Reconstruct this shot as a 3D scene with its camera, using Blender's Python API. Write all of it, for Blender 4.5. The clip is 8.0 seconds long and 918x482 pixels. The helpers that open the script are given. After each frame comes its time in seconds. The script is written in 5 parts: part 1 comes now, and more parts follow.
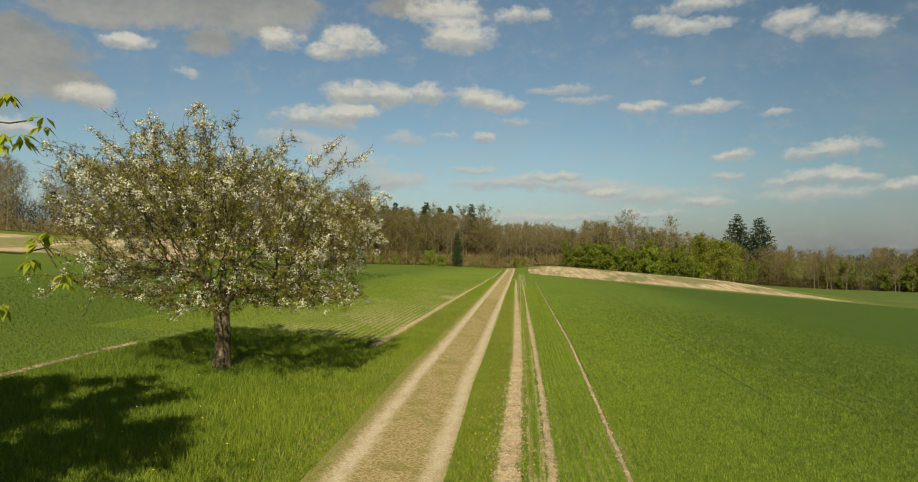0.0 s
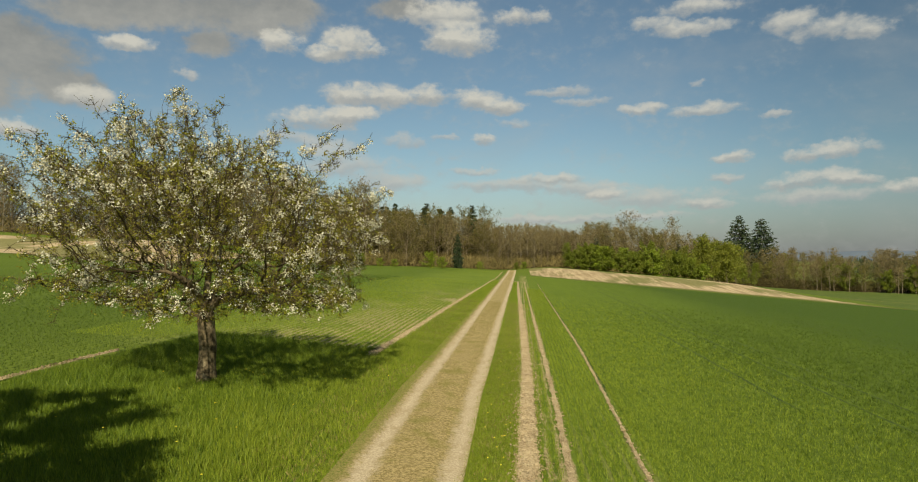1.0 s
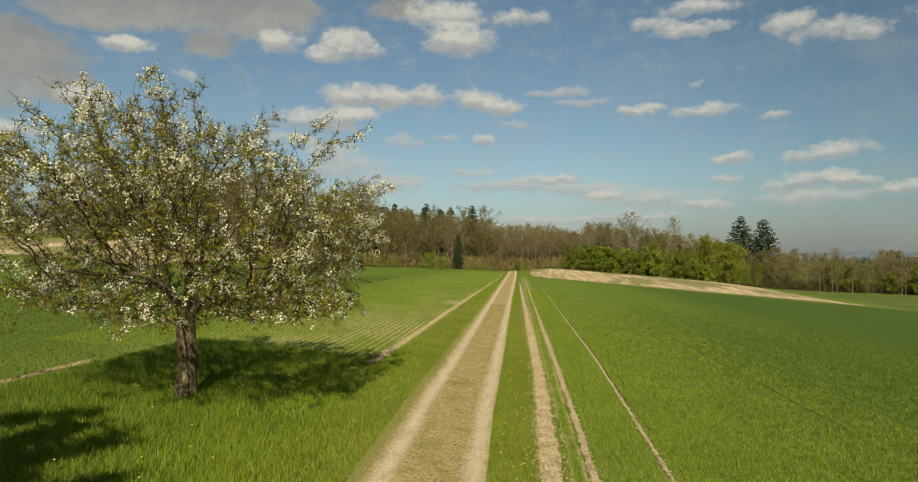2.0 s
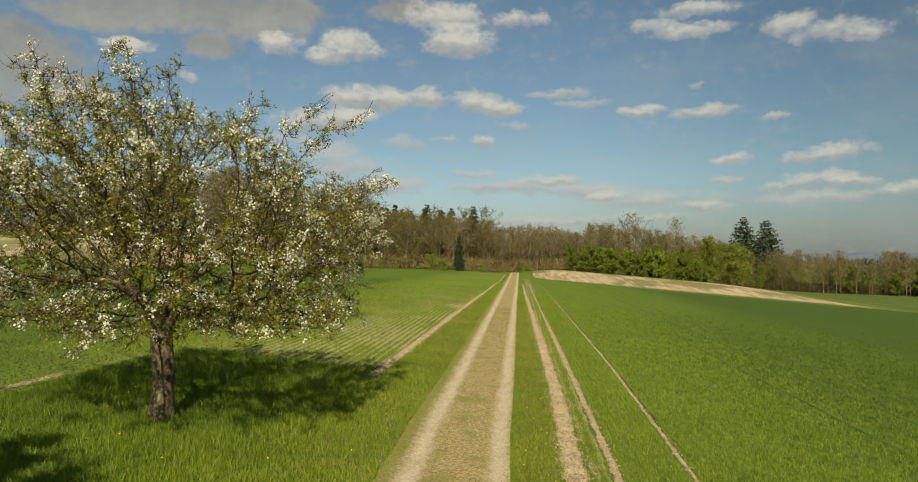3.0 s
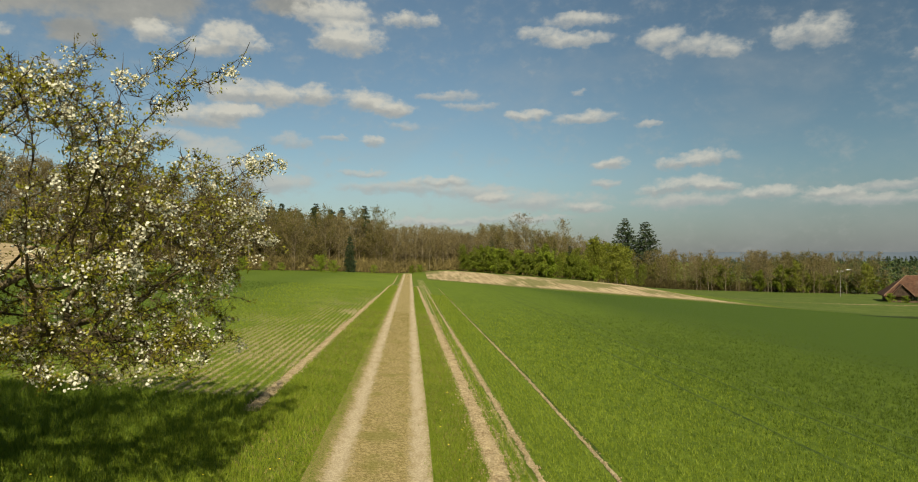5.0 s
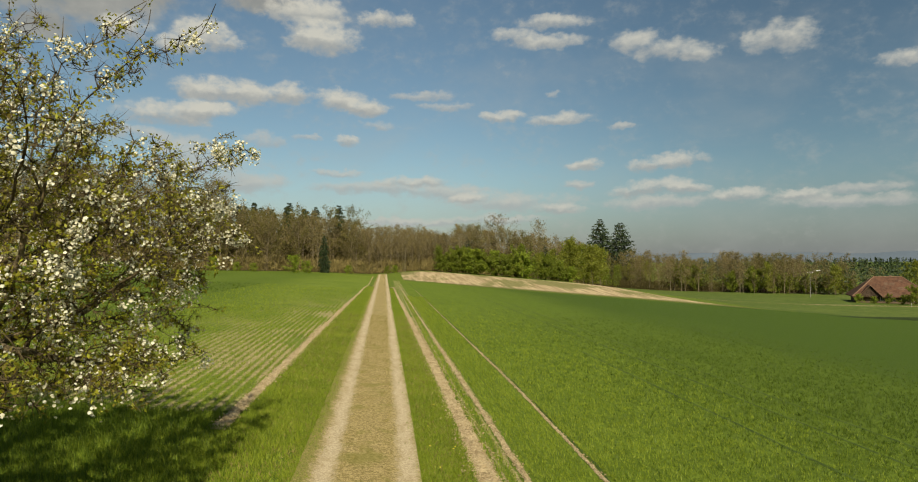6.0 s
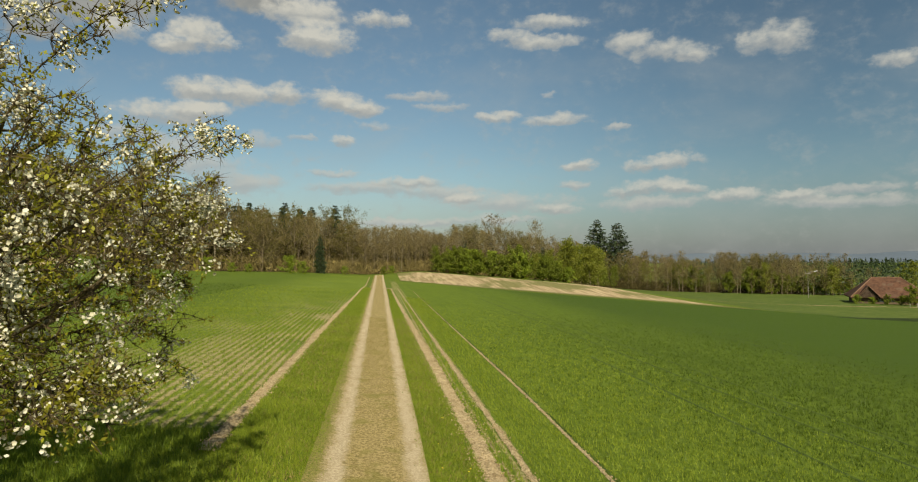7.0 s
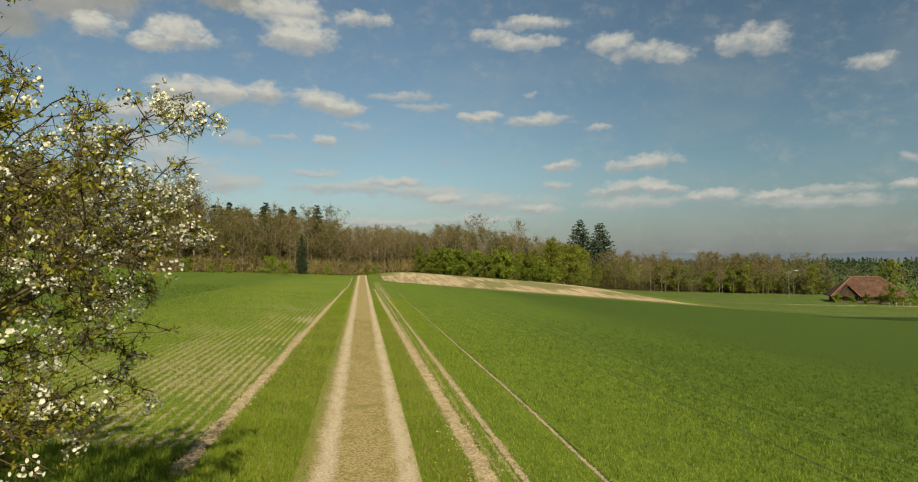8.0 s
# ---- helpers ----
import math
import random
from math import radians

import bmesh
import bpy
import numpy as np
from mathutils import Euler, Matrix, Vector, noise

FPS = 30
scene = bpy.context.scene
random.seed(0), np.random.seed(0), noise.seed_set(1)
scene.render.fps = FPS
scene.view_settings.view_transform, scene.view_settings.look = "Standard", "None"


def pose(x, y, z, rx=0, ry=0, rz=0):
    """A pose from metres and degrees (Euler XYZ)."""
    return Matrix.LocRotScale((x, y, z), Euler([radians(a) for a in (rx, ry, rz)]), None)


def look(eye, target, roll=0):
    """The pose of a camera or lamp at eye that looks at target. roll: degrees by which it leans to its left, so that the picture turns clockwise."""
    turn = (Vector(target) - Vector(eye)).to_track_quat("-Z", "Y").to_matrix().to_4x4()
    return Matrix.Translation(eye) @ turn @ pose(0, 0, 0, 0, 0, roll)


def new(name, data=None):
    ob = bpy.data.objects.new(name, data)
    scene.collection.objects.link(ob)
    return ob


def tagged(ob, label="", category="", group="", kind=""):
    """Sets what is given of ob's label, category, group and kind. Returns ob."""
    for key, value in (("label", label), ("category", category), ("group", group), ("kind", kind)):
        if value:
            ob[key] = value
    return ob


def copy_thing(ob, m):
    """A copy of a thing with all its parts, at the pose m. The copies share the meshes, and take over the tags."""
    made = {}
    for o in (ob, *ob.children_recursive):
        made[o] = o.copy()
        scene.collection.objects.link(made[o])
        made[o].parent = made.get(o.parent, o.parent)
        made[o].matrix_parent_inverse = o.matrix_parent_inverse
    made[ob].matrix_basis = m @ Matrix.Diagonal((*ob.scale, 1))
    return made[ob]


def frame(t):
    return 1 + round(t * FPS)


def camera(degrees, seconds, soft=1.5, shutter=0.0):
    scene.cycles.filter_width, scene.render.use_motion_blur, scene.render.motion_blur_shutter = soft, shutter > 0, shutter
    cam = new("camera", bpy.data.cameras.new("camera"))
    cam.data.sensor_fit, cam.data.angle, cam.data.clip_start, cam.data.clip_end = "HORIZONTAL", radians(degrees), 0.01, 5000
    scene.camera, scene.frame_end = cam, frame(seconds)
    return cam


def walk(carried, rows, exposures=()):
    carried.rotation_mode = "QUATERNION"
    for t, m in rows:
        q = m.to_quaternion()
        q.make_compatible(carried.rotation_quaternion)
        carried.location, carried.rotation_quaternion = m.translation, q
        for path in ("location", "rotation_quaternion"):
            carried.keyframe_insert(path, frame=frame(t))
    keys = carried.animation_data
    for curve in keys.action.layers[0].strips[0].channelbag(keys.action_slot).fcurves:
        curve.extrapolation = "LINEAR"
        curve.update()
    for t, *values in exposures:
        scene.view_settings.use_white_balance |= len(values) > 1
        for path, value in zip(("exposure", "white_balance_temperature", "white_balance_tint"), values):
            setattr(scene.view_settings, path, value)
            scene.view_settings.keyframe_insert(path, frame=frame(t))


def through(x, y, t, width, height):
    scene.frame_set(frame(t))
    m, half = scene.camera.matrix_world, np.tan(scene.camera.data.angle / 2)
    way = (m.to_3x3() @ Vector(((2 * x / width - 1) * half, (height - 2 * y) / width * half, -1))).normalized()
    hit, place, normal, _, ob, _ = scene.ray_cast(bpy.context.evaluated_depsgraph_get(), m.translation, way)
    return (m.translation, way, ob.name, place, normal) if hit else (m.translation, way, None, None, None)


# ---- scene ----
# camera
cam = camera(69.6, 8.0, soft=1.1)
PATH = [
    (0.0, (2.265, -0.411, 4.190), (2.079, 1.580, 4.233), -0.1),
    (0.5, (2.090, 0.439, 4.183), (1.905, 2.429, 4.228), -0.1),
    (1.0, (1.890, 1.335, 4.165), (1.705, 3.326, 4.213), -0.1),
    (1.5, (1.669, 2.289, 4.163), (1.486, 4.280, 4.212), -0.1),
    (3.0, (0.970, 5.264, 4.214), (0.787, 7.255, 4.268), -0.1),
    (3.5, (0.745, 6.167, 4.240), (0.563, 8.158, 4.295), -0.1),
    (4.0, (0.585, 7.029, 4.261), (0.453, 9.023, 4.316), -0.2),
    (4.5, (0.435, 7.870, 4.276), (0.435, 9.870, 4.330), -0.3),
    (5.0, (0.310, 8.720, 4.282), (0.458, 10.714, 4.336), -0.4),
    (6.5, (-0.103, 10.930, 4.350), (0.125, 12.916, 4.405), -0.3),
    (7.0, (-0.215, 11.710, 4.360), (0.023, 13.695, 4.416), -0.3),
    (7.5, (-0.312, 12.450, 4.362), (-0.031, 14.429, 4.417), -0.4),
    (8.0, (-0.393, 13.143, 4.358), (-0.102, 15.121, 4.414), -0.4),
]
walk(cam, [(t, look(eye, target, roll)) for t, eye, target, roll in PATH])

# ---- light: afternoon sun behind the camera, sky with broken cumulus ----
SUN_AZ, SUN_EL = 175.0, 40.0      # compass bearing of the sun, clockwise from +y, and its height
sun_from = Vector((math.sin(radians(SUN_AZ)) * math.cos(radians(SUN_EL)),
                   math.cos(radians(SUN_AZ)) * math.cos(radians(SUN_EL)), math.sin(radians(SUN_EL))))
sun_data = bpy.data.lights.new("sun", "SUN")
sun_data.energy, sun_data.angle, sun_data.color = 5.0, radians(0.6), (1.0, 0.92, 0.76)
sun = new("sun", sun_data)
sun.matrix_world = look(sun_from * 50, (0, 0, 0))
scene.view_settings.exposure = 0.35


class Nodes:
    """Short way to write node trees."""

    def __init__(self, tree):
        self.tree = tree

    def add(self, kind):
        return self.tree.nodes.new(kind)

    def put(self, socket, value):
        if isinstance(value, bpy.types.NodeSocket):
            self.tree.links.new(value, socket)
        elif value is not None:
            socket.default_value = value

    def math(self, op, a, b=None, c=None, clamp=False):
        n = self.add("ShaderNodeMath")
        n.operation, n.use_clamp = op, clamp
        for s, v in zip(n.inputs, (a, b, c)):
            self.put(s, v)
        return n.outputs[0]

    def vec(self, op, a, b=None):
        n = self.add("ShaderNodeVectorMath")
        n.operation = op
        self.put(n.inputs[0], a)
        self.put(n.inputs[1], b)
        return n.outputs[0]

    def mix(self, f, a, b, mode="MIX"):
        n = self.add("ShaderNodeMix")
        n.data_type, n.blend_type = "RGBA", mode
        self.put(n.inputs[0], f)
        self.put(n.inputs[6], a if isinstance(a, bpy.types.NodeSocket) else (*a, 1))
        self.put(n.inputs[7], b if isinstance(b, bpy.types.NodeSocket) else (*b, 1))
        return n.outputs[2]

    def noise(self, v, scale, detail=4, rough=0.55, distort=0.0):
        n = self.add("ShaderNodeTexNoise")
        self.put(n.inputs["Vector"], v)
        for k, x in (("Scale", scale), ("Detail", detail), ("Roughness", rough), ("Distortion", distort)):
            n.inputs[k].default_value = x
        return n.outputs["Fac"]

    def step(self, x, lo, hi):
        n = self.add("ShaderNodeMapRange")
        n.interpolation_type = "SMOOTHSTEP"
        self.put(n.inputs[0], x)
        self.put(n.inputs[1], lo)
        self.put(n.inputs[2], hi)
        return n.outputs[0]

    def xyz(self, v):
        n = self.add("ShaderNodeSeparateXYZ")
        self.put(n.inputs[0], v)
        return n.outputs

    def join(self, x, y, z):
        n = self.add("ShaderNodeCombineXYZ")
        for s, v in zip(n.inputs, (x, y, z)):
            self.put(s, v)
        return n.outputs[0]


# clouds as heaps of puffs: bearing, height, half width, half height in degrees
CUMULUS = [
    (-7.0, 20.3, 3.2, 1.3), (-4.7, 18.1, 2.5, 1.2), (-6.3, 18.5, 2.0, 1.1), (0.5, 20.0, 2.1, 0.7), (-14.7, 17.9, 2.0, 1.2),
    (-16.6, 16.9, 2.2, 0.7), (-20.5, 17.6, 1.6, 0.9), (-32.2, 16.3, 1.9, 0.6), (-12.6, 17.3, 1.1, 0.6), (-14.6, 13.7, 2.1, 1.0),
    (-11.6, 13.6, 3.0, 1.0), (-7.8, 13.8, 1.6, 0.9), (-17.3, 11.6, 3.7, 0.9), (-14.4, 12.1, 2.0, 0.7), (-3.7, 13.4, 2.3, 0.9),
    (-1.3, 12.8, 1.5, 0.7), (-3.1, 10.0, 1.1, 0.6), (-34.8, 12.0, 1.7, 0.9), (-39.3, 9.3, 1.2, 0.7),
]
FLOCK = [
    (14.2, 18.2, 2.9, 0.6), (11.4, 18.8, 1.7, 0.6), (14.6, 19.7, 2.7, 0.6), (21.5, 17.8, 1.9, 0.9), (24.3, 16.9, 2.5, 0.8),
    (26.5, 16.3, 1.5, 0.6), (10.2, 12.2, 1.7, 0.5), (15.2, 11.9, 2.5, 0.5), (21.2, 5.6, 1.8, 0.5), (23.4, 6.0, 2.3, 0.7),
    (25.8, 5.6, 1.5, 0.5), (24.9, 8.1, 2.2, 0.6), (22.8, 7.7, 1.7, 0.5), (17.2, 7.9, 1.4, 0.5), (2.6, 6.7, 3.0, 0.5),
    (7.6, 5.3, 1.7, 0.5), (14.9, 4.3, 2.2, 0.5), (31.6, 16.7, 1.5, 0.9), (33.2, 16.9, 1.8, 1.2), (40.6, 14.2, 1.5, 0.6),
    (29.3, 5.0, 1.9, 0.6), (33.9, 4.8, 1.6, 0.5), (42.6, 5.2, 1.0, 0.4),
]
GREY = [
    (-30.8, 19.0, 7.5, 1.4), (-24.2, 19.4, 5.7, 1.7), (-26.0, 17.0, 2.1, 1.0), (-20.5, 20.1, 3.4, 1.3), (-34.8, 18.0, 3.6, 1.0),
    (-38.9, 14.3, 4.1, 2.5), (-36.3, 12.6, 2.7, 1.4), (-39.6, 15.5, 2.1, 1.6), (-10.1, 20.7, 2.9, 0.9), (-42.3, 12.7, 4.1, 2.7),
]
SOFT = [
    (3.6, 14.0, 2.4, 0.4), (5.6, 13.1, 1.7, 0.4), (-0.4, 11.4, 1.1, 0.4), (-27.8, 14.4, 0.7, 0.4), (20.4, 11.0, 0.7, 0.3),
    (23.2, 4.6, 3.8, 0.6), (11.7, 4.9, 4.3, 0.8), (-1.0, 6.2, 4.0, 0.6), (6.0, 5.8, 3.4, 0.7), (-4.0, 7.3, 1.8, 0.3),
    (3.5, 3.2, 5.8, 0.4), (-14.6, 7.8, 3.5, 1.2), (-11.9, 6.4, 2.8, 0.9), (-19.5, 9.9, 2.0, 0.6), (-6.5, 10.3, 1.0, 0.3),
    (-10.1, 9.9, 1.3, 0.7), (14.6, 14.0, 0.6, 0.3), (16.7, 6.3, 0.9, 0.4), (-16.6, 9.0, 2.0, 0.9), (10.3, 3.4, 2.8, 0.4),
    (38.1, 5.1, 1.9, 0.4), (37.1, 4.2, 4.5, 0.5), (42.9, 7.2, 0.6, 0.4),
]
world = bpy.data.worlds.new("sky")
scene.world = world
world.use_nodes = True
w = Nodes(world.node_tree)
w.tree.nodes.clear()
sky = w.add("ShaderNodeTexSky")
sky.sky_type, sky.sun_disc = "NISHITA", False
sky.sun_elevation, sky.sun_rotation = radians(SUN_EL), radians(SUN_AZ)
sky.altitude, sky.air_density, sky.dust_density, sky.ozone_density = 500, 1.0, 1.2, 1.6
way = w.vec("NORMALIZE", w.add("ShaderNodeTexCoord").outputs["Generated"])
dx, dy, dz = w.xyz(way)
az = w.math("MULTIPLY", w.math("ARCTAN2", dx, dy), 180 / math.pi)
el = w.math("MULTIPLY", w.math("ARCSINE", dz), 180 / math.pi)
place = w.join(w.math("MULTIPLY", az, 0.15), w.math("MULTIPLY", el, 0.21), 3.7)
billow = w.noise(place, 2.6, 6, 0.55)
fine = w.noise(place, 7.0, 6, 0.6, 0.2)
ragged = w.math("ADD", w.math("MULTIPLY", w.math("SUBTRACT", billow, 0.5), 1.5), w.math("MULTIPLY", w.math("SUBTRACT", fine, 0.5), 1.1))
# edges wander by up to half a degree
sway = w.noise(w.join(w.math("MULTIPLY", az, 0.15), w.math("MULTIPLY", el, 0.21), 9.1), 4.2, 4, 0.55)
rise = w.noise(w.join(w.math("MULTIPLY", az, 0.15), w.math("MULTIPLY", el, 0.21), 17.3), 5.0, 4, 0.55)
az_cloud = w.math("ADD", az, w.math("MULTIPLY", w.math("SUBTRACT", sway, 0.5), 2.6))
el_cloud = w.math("ADD", el, w.math("MULTIPLY", w.math("SUBTRACT", rise, 0.5), 1.2))


def heap(rows, softness, bite, torn=1.0, stretch=1.0):
    """Cover and lift of a set of clouds: how dense, and how far above or below their middles."""
    body, lift = None, None
    for a, e, wide, high in rows:
        qx = w.math("MULTIPLY", w.math("SUBTRACT", az_cloud, a), 1 / (wide * stretch))
        qy = w.math("MULTIPLY", w.math("SUBTRACT", el_cloud, e), 1 / high)
        r2 = w.math("ADD", w.math("MULTIPLY", qx, qx), w.math("MULTIPLY", qy, qy))
        g = w.math("MAXIMUM", w.math("SUBTRACT", 1.0, w.math("MULTIPLY", r2, 0.55)), 0.0)
        gy = w.math("MULTIPLY", g, qy)
        body = g if body is None else w.math("SMOOTH_MAX", body, g, 0.25)
        lift = gy if lift is None else w.math("ADD", lift, gy)
    dense = w.math("ADD", body, w.math("MULTIPLY", w.math("MULTIPLY", ragged, torn), w.step(body, 0.0, 0.5)))
    mist = w.step(w.math("ADD", body, w.math("MULTIPLY", ragged, 1.1)), 0.1, 1.3)
    return w.step(dense, bite, bite + softness), lift, mist


white_near, lift, mist_near = heap(CUMULUS, 0.95, 0.12, 0.95, 1.1)
white_far, lift_far, mist_far = heap(FLOCK, 1.1, 0.12, 0.9, 1.15)
white = w.math("MAXIMUM", white_near, w.math("MULTIPLY", white_far, 0.85))
lift = w.math("ADD", lift, lift_far)
grey, lift_grey, mist_grey = heap(GREY, 0.8, 0.05, 0.55)
pale, lift_pale, mist_pale = heap(SOFT, 1.2, 0.1, 0.9, 1.3)
mist = w.math("MAXIMUM", w.math("MAXIMUM", mist_near, mist_far), w.math("MAXIMUM", mist_grey, mist_pale))
# beyond the part of the sky in view the clouds go on at random
wild = w.noise(w.vec("MULTIPLY", way, (2.2, 2.2, 4.5)), 1.6, 6, 0.55, 0.1)
aside = w.math("MAXIMUM", w.step(w.math("ABSOLUTE", az), 44, 60), w.step(el, 22, 30))
white = w.math("MAXIMUM", white, w.math("MULTIPLY", aside, w.step(wild, 0.52, 0.7)))
veil = w.math("MULTIPLY", w.step(w.noise(place, 0.8, 5, 0.55, 0.4), 0.42, 0.85), 0.25)
lit = w.math("ADD", w.step(lift, -0.55, 0.35), w.math("MULTIPLY", ragged, 0.5), clamp=True)
white_colour = w.mix(lit, (4.0, 4.15, 4.0), (6.7, 6.5, 5.6))
grey_colour = w.mix(w.math("ADD", w.math("MULTIPLY", ragged, 0.35), w.math("ADD", 0.3, w.math("MULTIPLY", lift_grey, -0.25)), clamp=True), (2.75, 2.8, 2.6), (4.6, 4.5, 4.0))
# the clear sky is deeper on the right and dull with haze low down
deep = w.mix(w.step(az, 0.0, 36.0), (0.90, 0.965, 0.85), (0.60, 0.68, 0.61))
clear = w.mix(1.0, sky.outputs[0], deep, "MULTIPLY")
low = w.math("SUBTRACT", 1.0, w.step(el, -2.0, 8.0))
dull = w.mix(w.step(az, -10.0, 22.0), (3.7, 3.87, 3.92), (2.15, 2.25, 2.42))
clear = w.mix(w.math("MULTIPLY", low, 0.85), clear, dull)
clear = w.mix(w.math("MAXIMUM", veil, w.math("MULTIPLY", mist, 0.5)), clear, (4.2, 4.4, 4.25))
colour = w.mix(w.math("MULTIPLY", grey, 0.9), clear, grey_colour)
pale_colour = w.mix(w.step(lift_pale, -0.5, 0.4), (4.3, 4.5, 4.4), (6.4, 6.2, 5.4))
colour = w.mix(w.math("MULTIPLY", pale, 0.62), colour, pale_colour)
colour = w.mix(w.math("MULTIPLY", white, 0.93), colour, white_colour)
back = w.add("ShaderNodeBackground")
w.put(back.inputs[0], colour)
back.inputs[1].default_value = 0.0715
w.put(w.add("ShaderNodeOutputWorld").inputs[0], back.outputs[0])

# ---- materials ----
def material(name, build, rough=0.85, spec=0.25):
    m = bpy.data.materials.new(name)
    m.use_nodes = True
    n = Nodes(m.node_tree)
    n.tree.nodes.clear()
    out = n.add("ShaderNodeOutputMaterial")
    b = n.add("ShaderNodeBsdfPrincipled")
    b.inputs["Roughness"].default_value = rough
    b.inputs["Specular IOR Level"].default_value = spec
    n.put(out.inputs[0], b.outputs[0])
    build(n, b, out)
    return m


def bump(n, b, height, strength, distance):
    k = n.add("ShaderNodeBump")
    n.put(k.inputs["Height"], height)
    k.inputs["Strength"].default_value, k.inputs["Distance"].default_value = strength, distance
    n.put(b.inputs["Normal"], k.outputs[0])


def where(n):
    return n.add("ShaderNodeNewGeometry").outputs["Position"]


def two_tone(name, dark, light, scale, rough=0.9, spec=0.2, relief=0.02, stretch=(1, 1, 1), third=None):
    """Earth, bark and such: two or three colours in coarse and fine noise, with relief."""
    def build(n, b, out):
        p = n.vec("MULTIPLY", where(n), stretch)
        fine, coarse = n.noise(p, scale, 6, 0.65), n.noise(p, scale * 0.13, 4, 0.55)
        c = n.mix(n.step(n.math("ADD", n.math("MULTIPLY", fine, 0.7), n.math("MULTIPLY", coarse, 0.3)), 0.36, 0.64), dark, light)
        if third:
            c = n.mix(n.math("MULTIPLY", n.step(n.noise(p, scale * 0.37, 5, 0.6), 0.5, 0.68), 0.75), c, third)
        n.put(b.inputs["Base Color"], c)
        bump(n, b, fine, 0.8, relief)
    return material(name, build, rough, spec)


def leafy(name, a, b_, through=0.3, rough=0.6, spec=0.3, fields=0.0, vary=0.5):
    """Leaves, blades, petals: colour varies from piece to piece; some light passes through them."""
    def build(n, b, out):
        g = n.add("ShaderNodeNewGeometry")
        f = g.outputs["Random Per Island"]
        if fields:
            f = n.math("ADD", n.math("MULTIPLY", f, vary), n.math("MULTIPLY", n.noise(g.outputs["Position"], fields, 4, 0.6), 1 - vary))
            f = n.step(f, 0.22, 0.78)
        c = n.mix(f, a, b_)
        n.put(b.inputs["Base Color"], c)
        t = n.add("ShaderNodeBsdfTranslucent")
        n.put(t.inputs[0], c)
        s = n.add("ShaderNodeMixShader")
        s.inputs[0].default_value = through
        n.put(s.inputs[1], b.outputs[0])
        n.put(s.inputs[2], t.outputs[0])
        n.put(out.inputs[0], s.outputs[0])
    return material(name, build, rough, spec)


MEADOW = two_tone("meadow", (0.06, 0.092, 0.005), (0.13, 0.17, 0.010), 7.0, relief=0.05, third=(0.15, 0.185, 0.015))
SOIL = two_tone("dry_soil", (0.22, 0.155, 0.07), (0.57, 0.45, 0.25), 17.0, relief=0.08, third=(0.42, 0.315, 0.16))


def stubble_build(n, b, out):
    # pale straw in streaks, with patches where grass and weeds come through
    p = where(n)
    streak = n.noise(n.vec("MULTIPLY", p, (1.0, 0.07, 1.0)), 0.9, 5, 0.6)
    patch = n.noise(n.vec("MULTIPLY", p, (1.0, 0.5, 1.0)), 0.085, 3, 0.5)
    fine = n.noise(p, 3.0, 6, 0.75)
    straw = n.mix(n.step(streak, 0.36, 0.66), (0.29, 0.215, 0.11), (0.48, 0.37, 0.205))
    straw = n.mix(n.math("MULTIPLY", n.step(fine, 0.45, 0.7), 0.45), straw, (0.24, 0.18, 0.085))
    weeds = n.mix(n.step(fine, 0.36, 0.64), (0.105, 0.115, 0.028), (0.20, 0.185, 0.062))
    green = n.step(n.math("ADD", patch, n.math("MULTIPLY", n.math("SUBTRACT", streak, 0.5), -0.2)), 0.46, 0.58)
    sx, sy, sz = n.xyz(p)
    headland = n.math("MULTIPLY", n.math("SUBTRACT", 1.0, n.step(n.math("ADD", sy, n.math("MULTIPLY", fine, 3.0)), 155.0, 158.5)), n.step(sx, 6.0, 22.0))
    n.put(b.inputs["Base Color"], n.mix(n.math("MULTIPLY", n.math("MAXIMUM", green, headland), 0.85), straw, weeds))
    bump(n, b, n.math("ADD", streak, fine), 0.8, 0.08)


STUBBLE = material("stubble", stubble_build, 0.95, 0.1)
BARK = two_tone("bark", (0.045, 0.034, 0.016), (0.19, 0.145, 0.072), 11.0, relief=0.10, stretch=(1, 1, 0.75), third=(0.36, 0.30, 0.17))
TWIG = two_tone("twig_bark", (0.034, 0.025, 0.010), (0.105, 0.078, 0.034), 6.0, relief=0.0)
FAR_TWIG = leafy("bare_twigs", (0.105, 0.084, 0.040), (0.25, 0.198, 0.098), 0.0, 0.9, 0.1)
HAZE = leafy("bud_haze", (0.105, 0.083, 0.027), (0.235, 0.185, 0.060), 0.1, 0.9, 0.1)
# darker copy of the undergrowth, with shade under the trees painted in
SHADEDTWIG = leafy("shaded_undergrowth", (0.040, 0.033, 0.010), (0.105, 0.084, 0.028), 0.0, 0.9, 0.1)
BRUSH = leafy("brown_undergrowth", (0.095, 0.073, 0.024), (0.25, 0.195, 0.068), 0.0, 0.9, 0.1)
BUDS = leafy("budding_twigs", (0.082, 0.074, 0.018), (0.170, 0.148, 0.036), 0.2, 0.8, 0.1)
SPRING = leafy("spring_leaves", (0.095, 0.130, 0.009), (0.195, 0.225, 0.016), 0.4)
FRESH = leafy("fresh_shrub_leaves", (0.13, 0.18, 0.010), (0.25, 0.30, 0.02), 0.35)
SHRUB = leafy("shrub_leaves", (0.105, 0.138, 0.010), (0.215, 0.245, 0.020), 0.45)
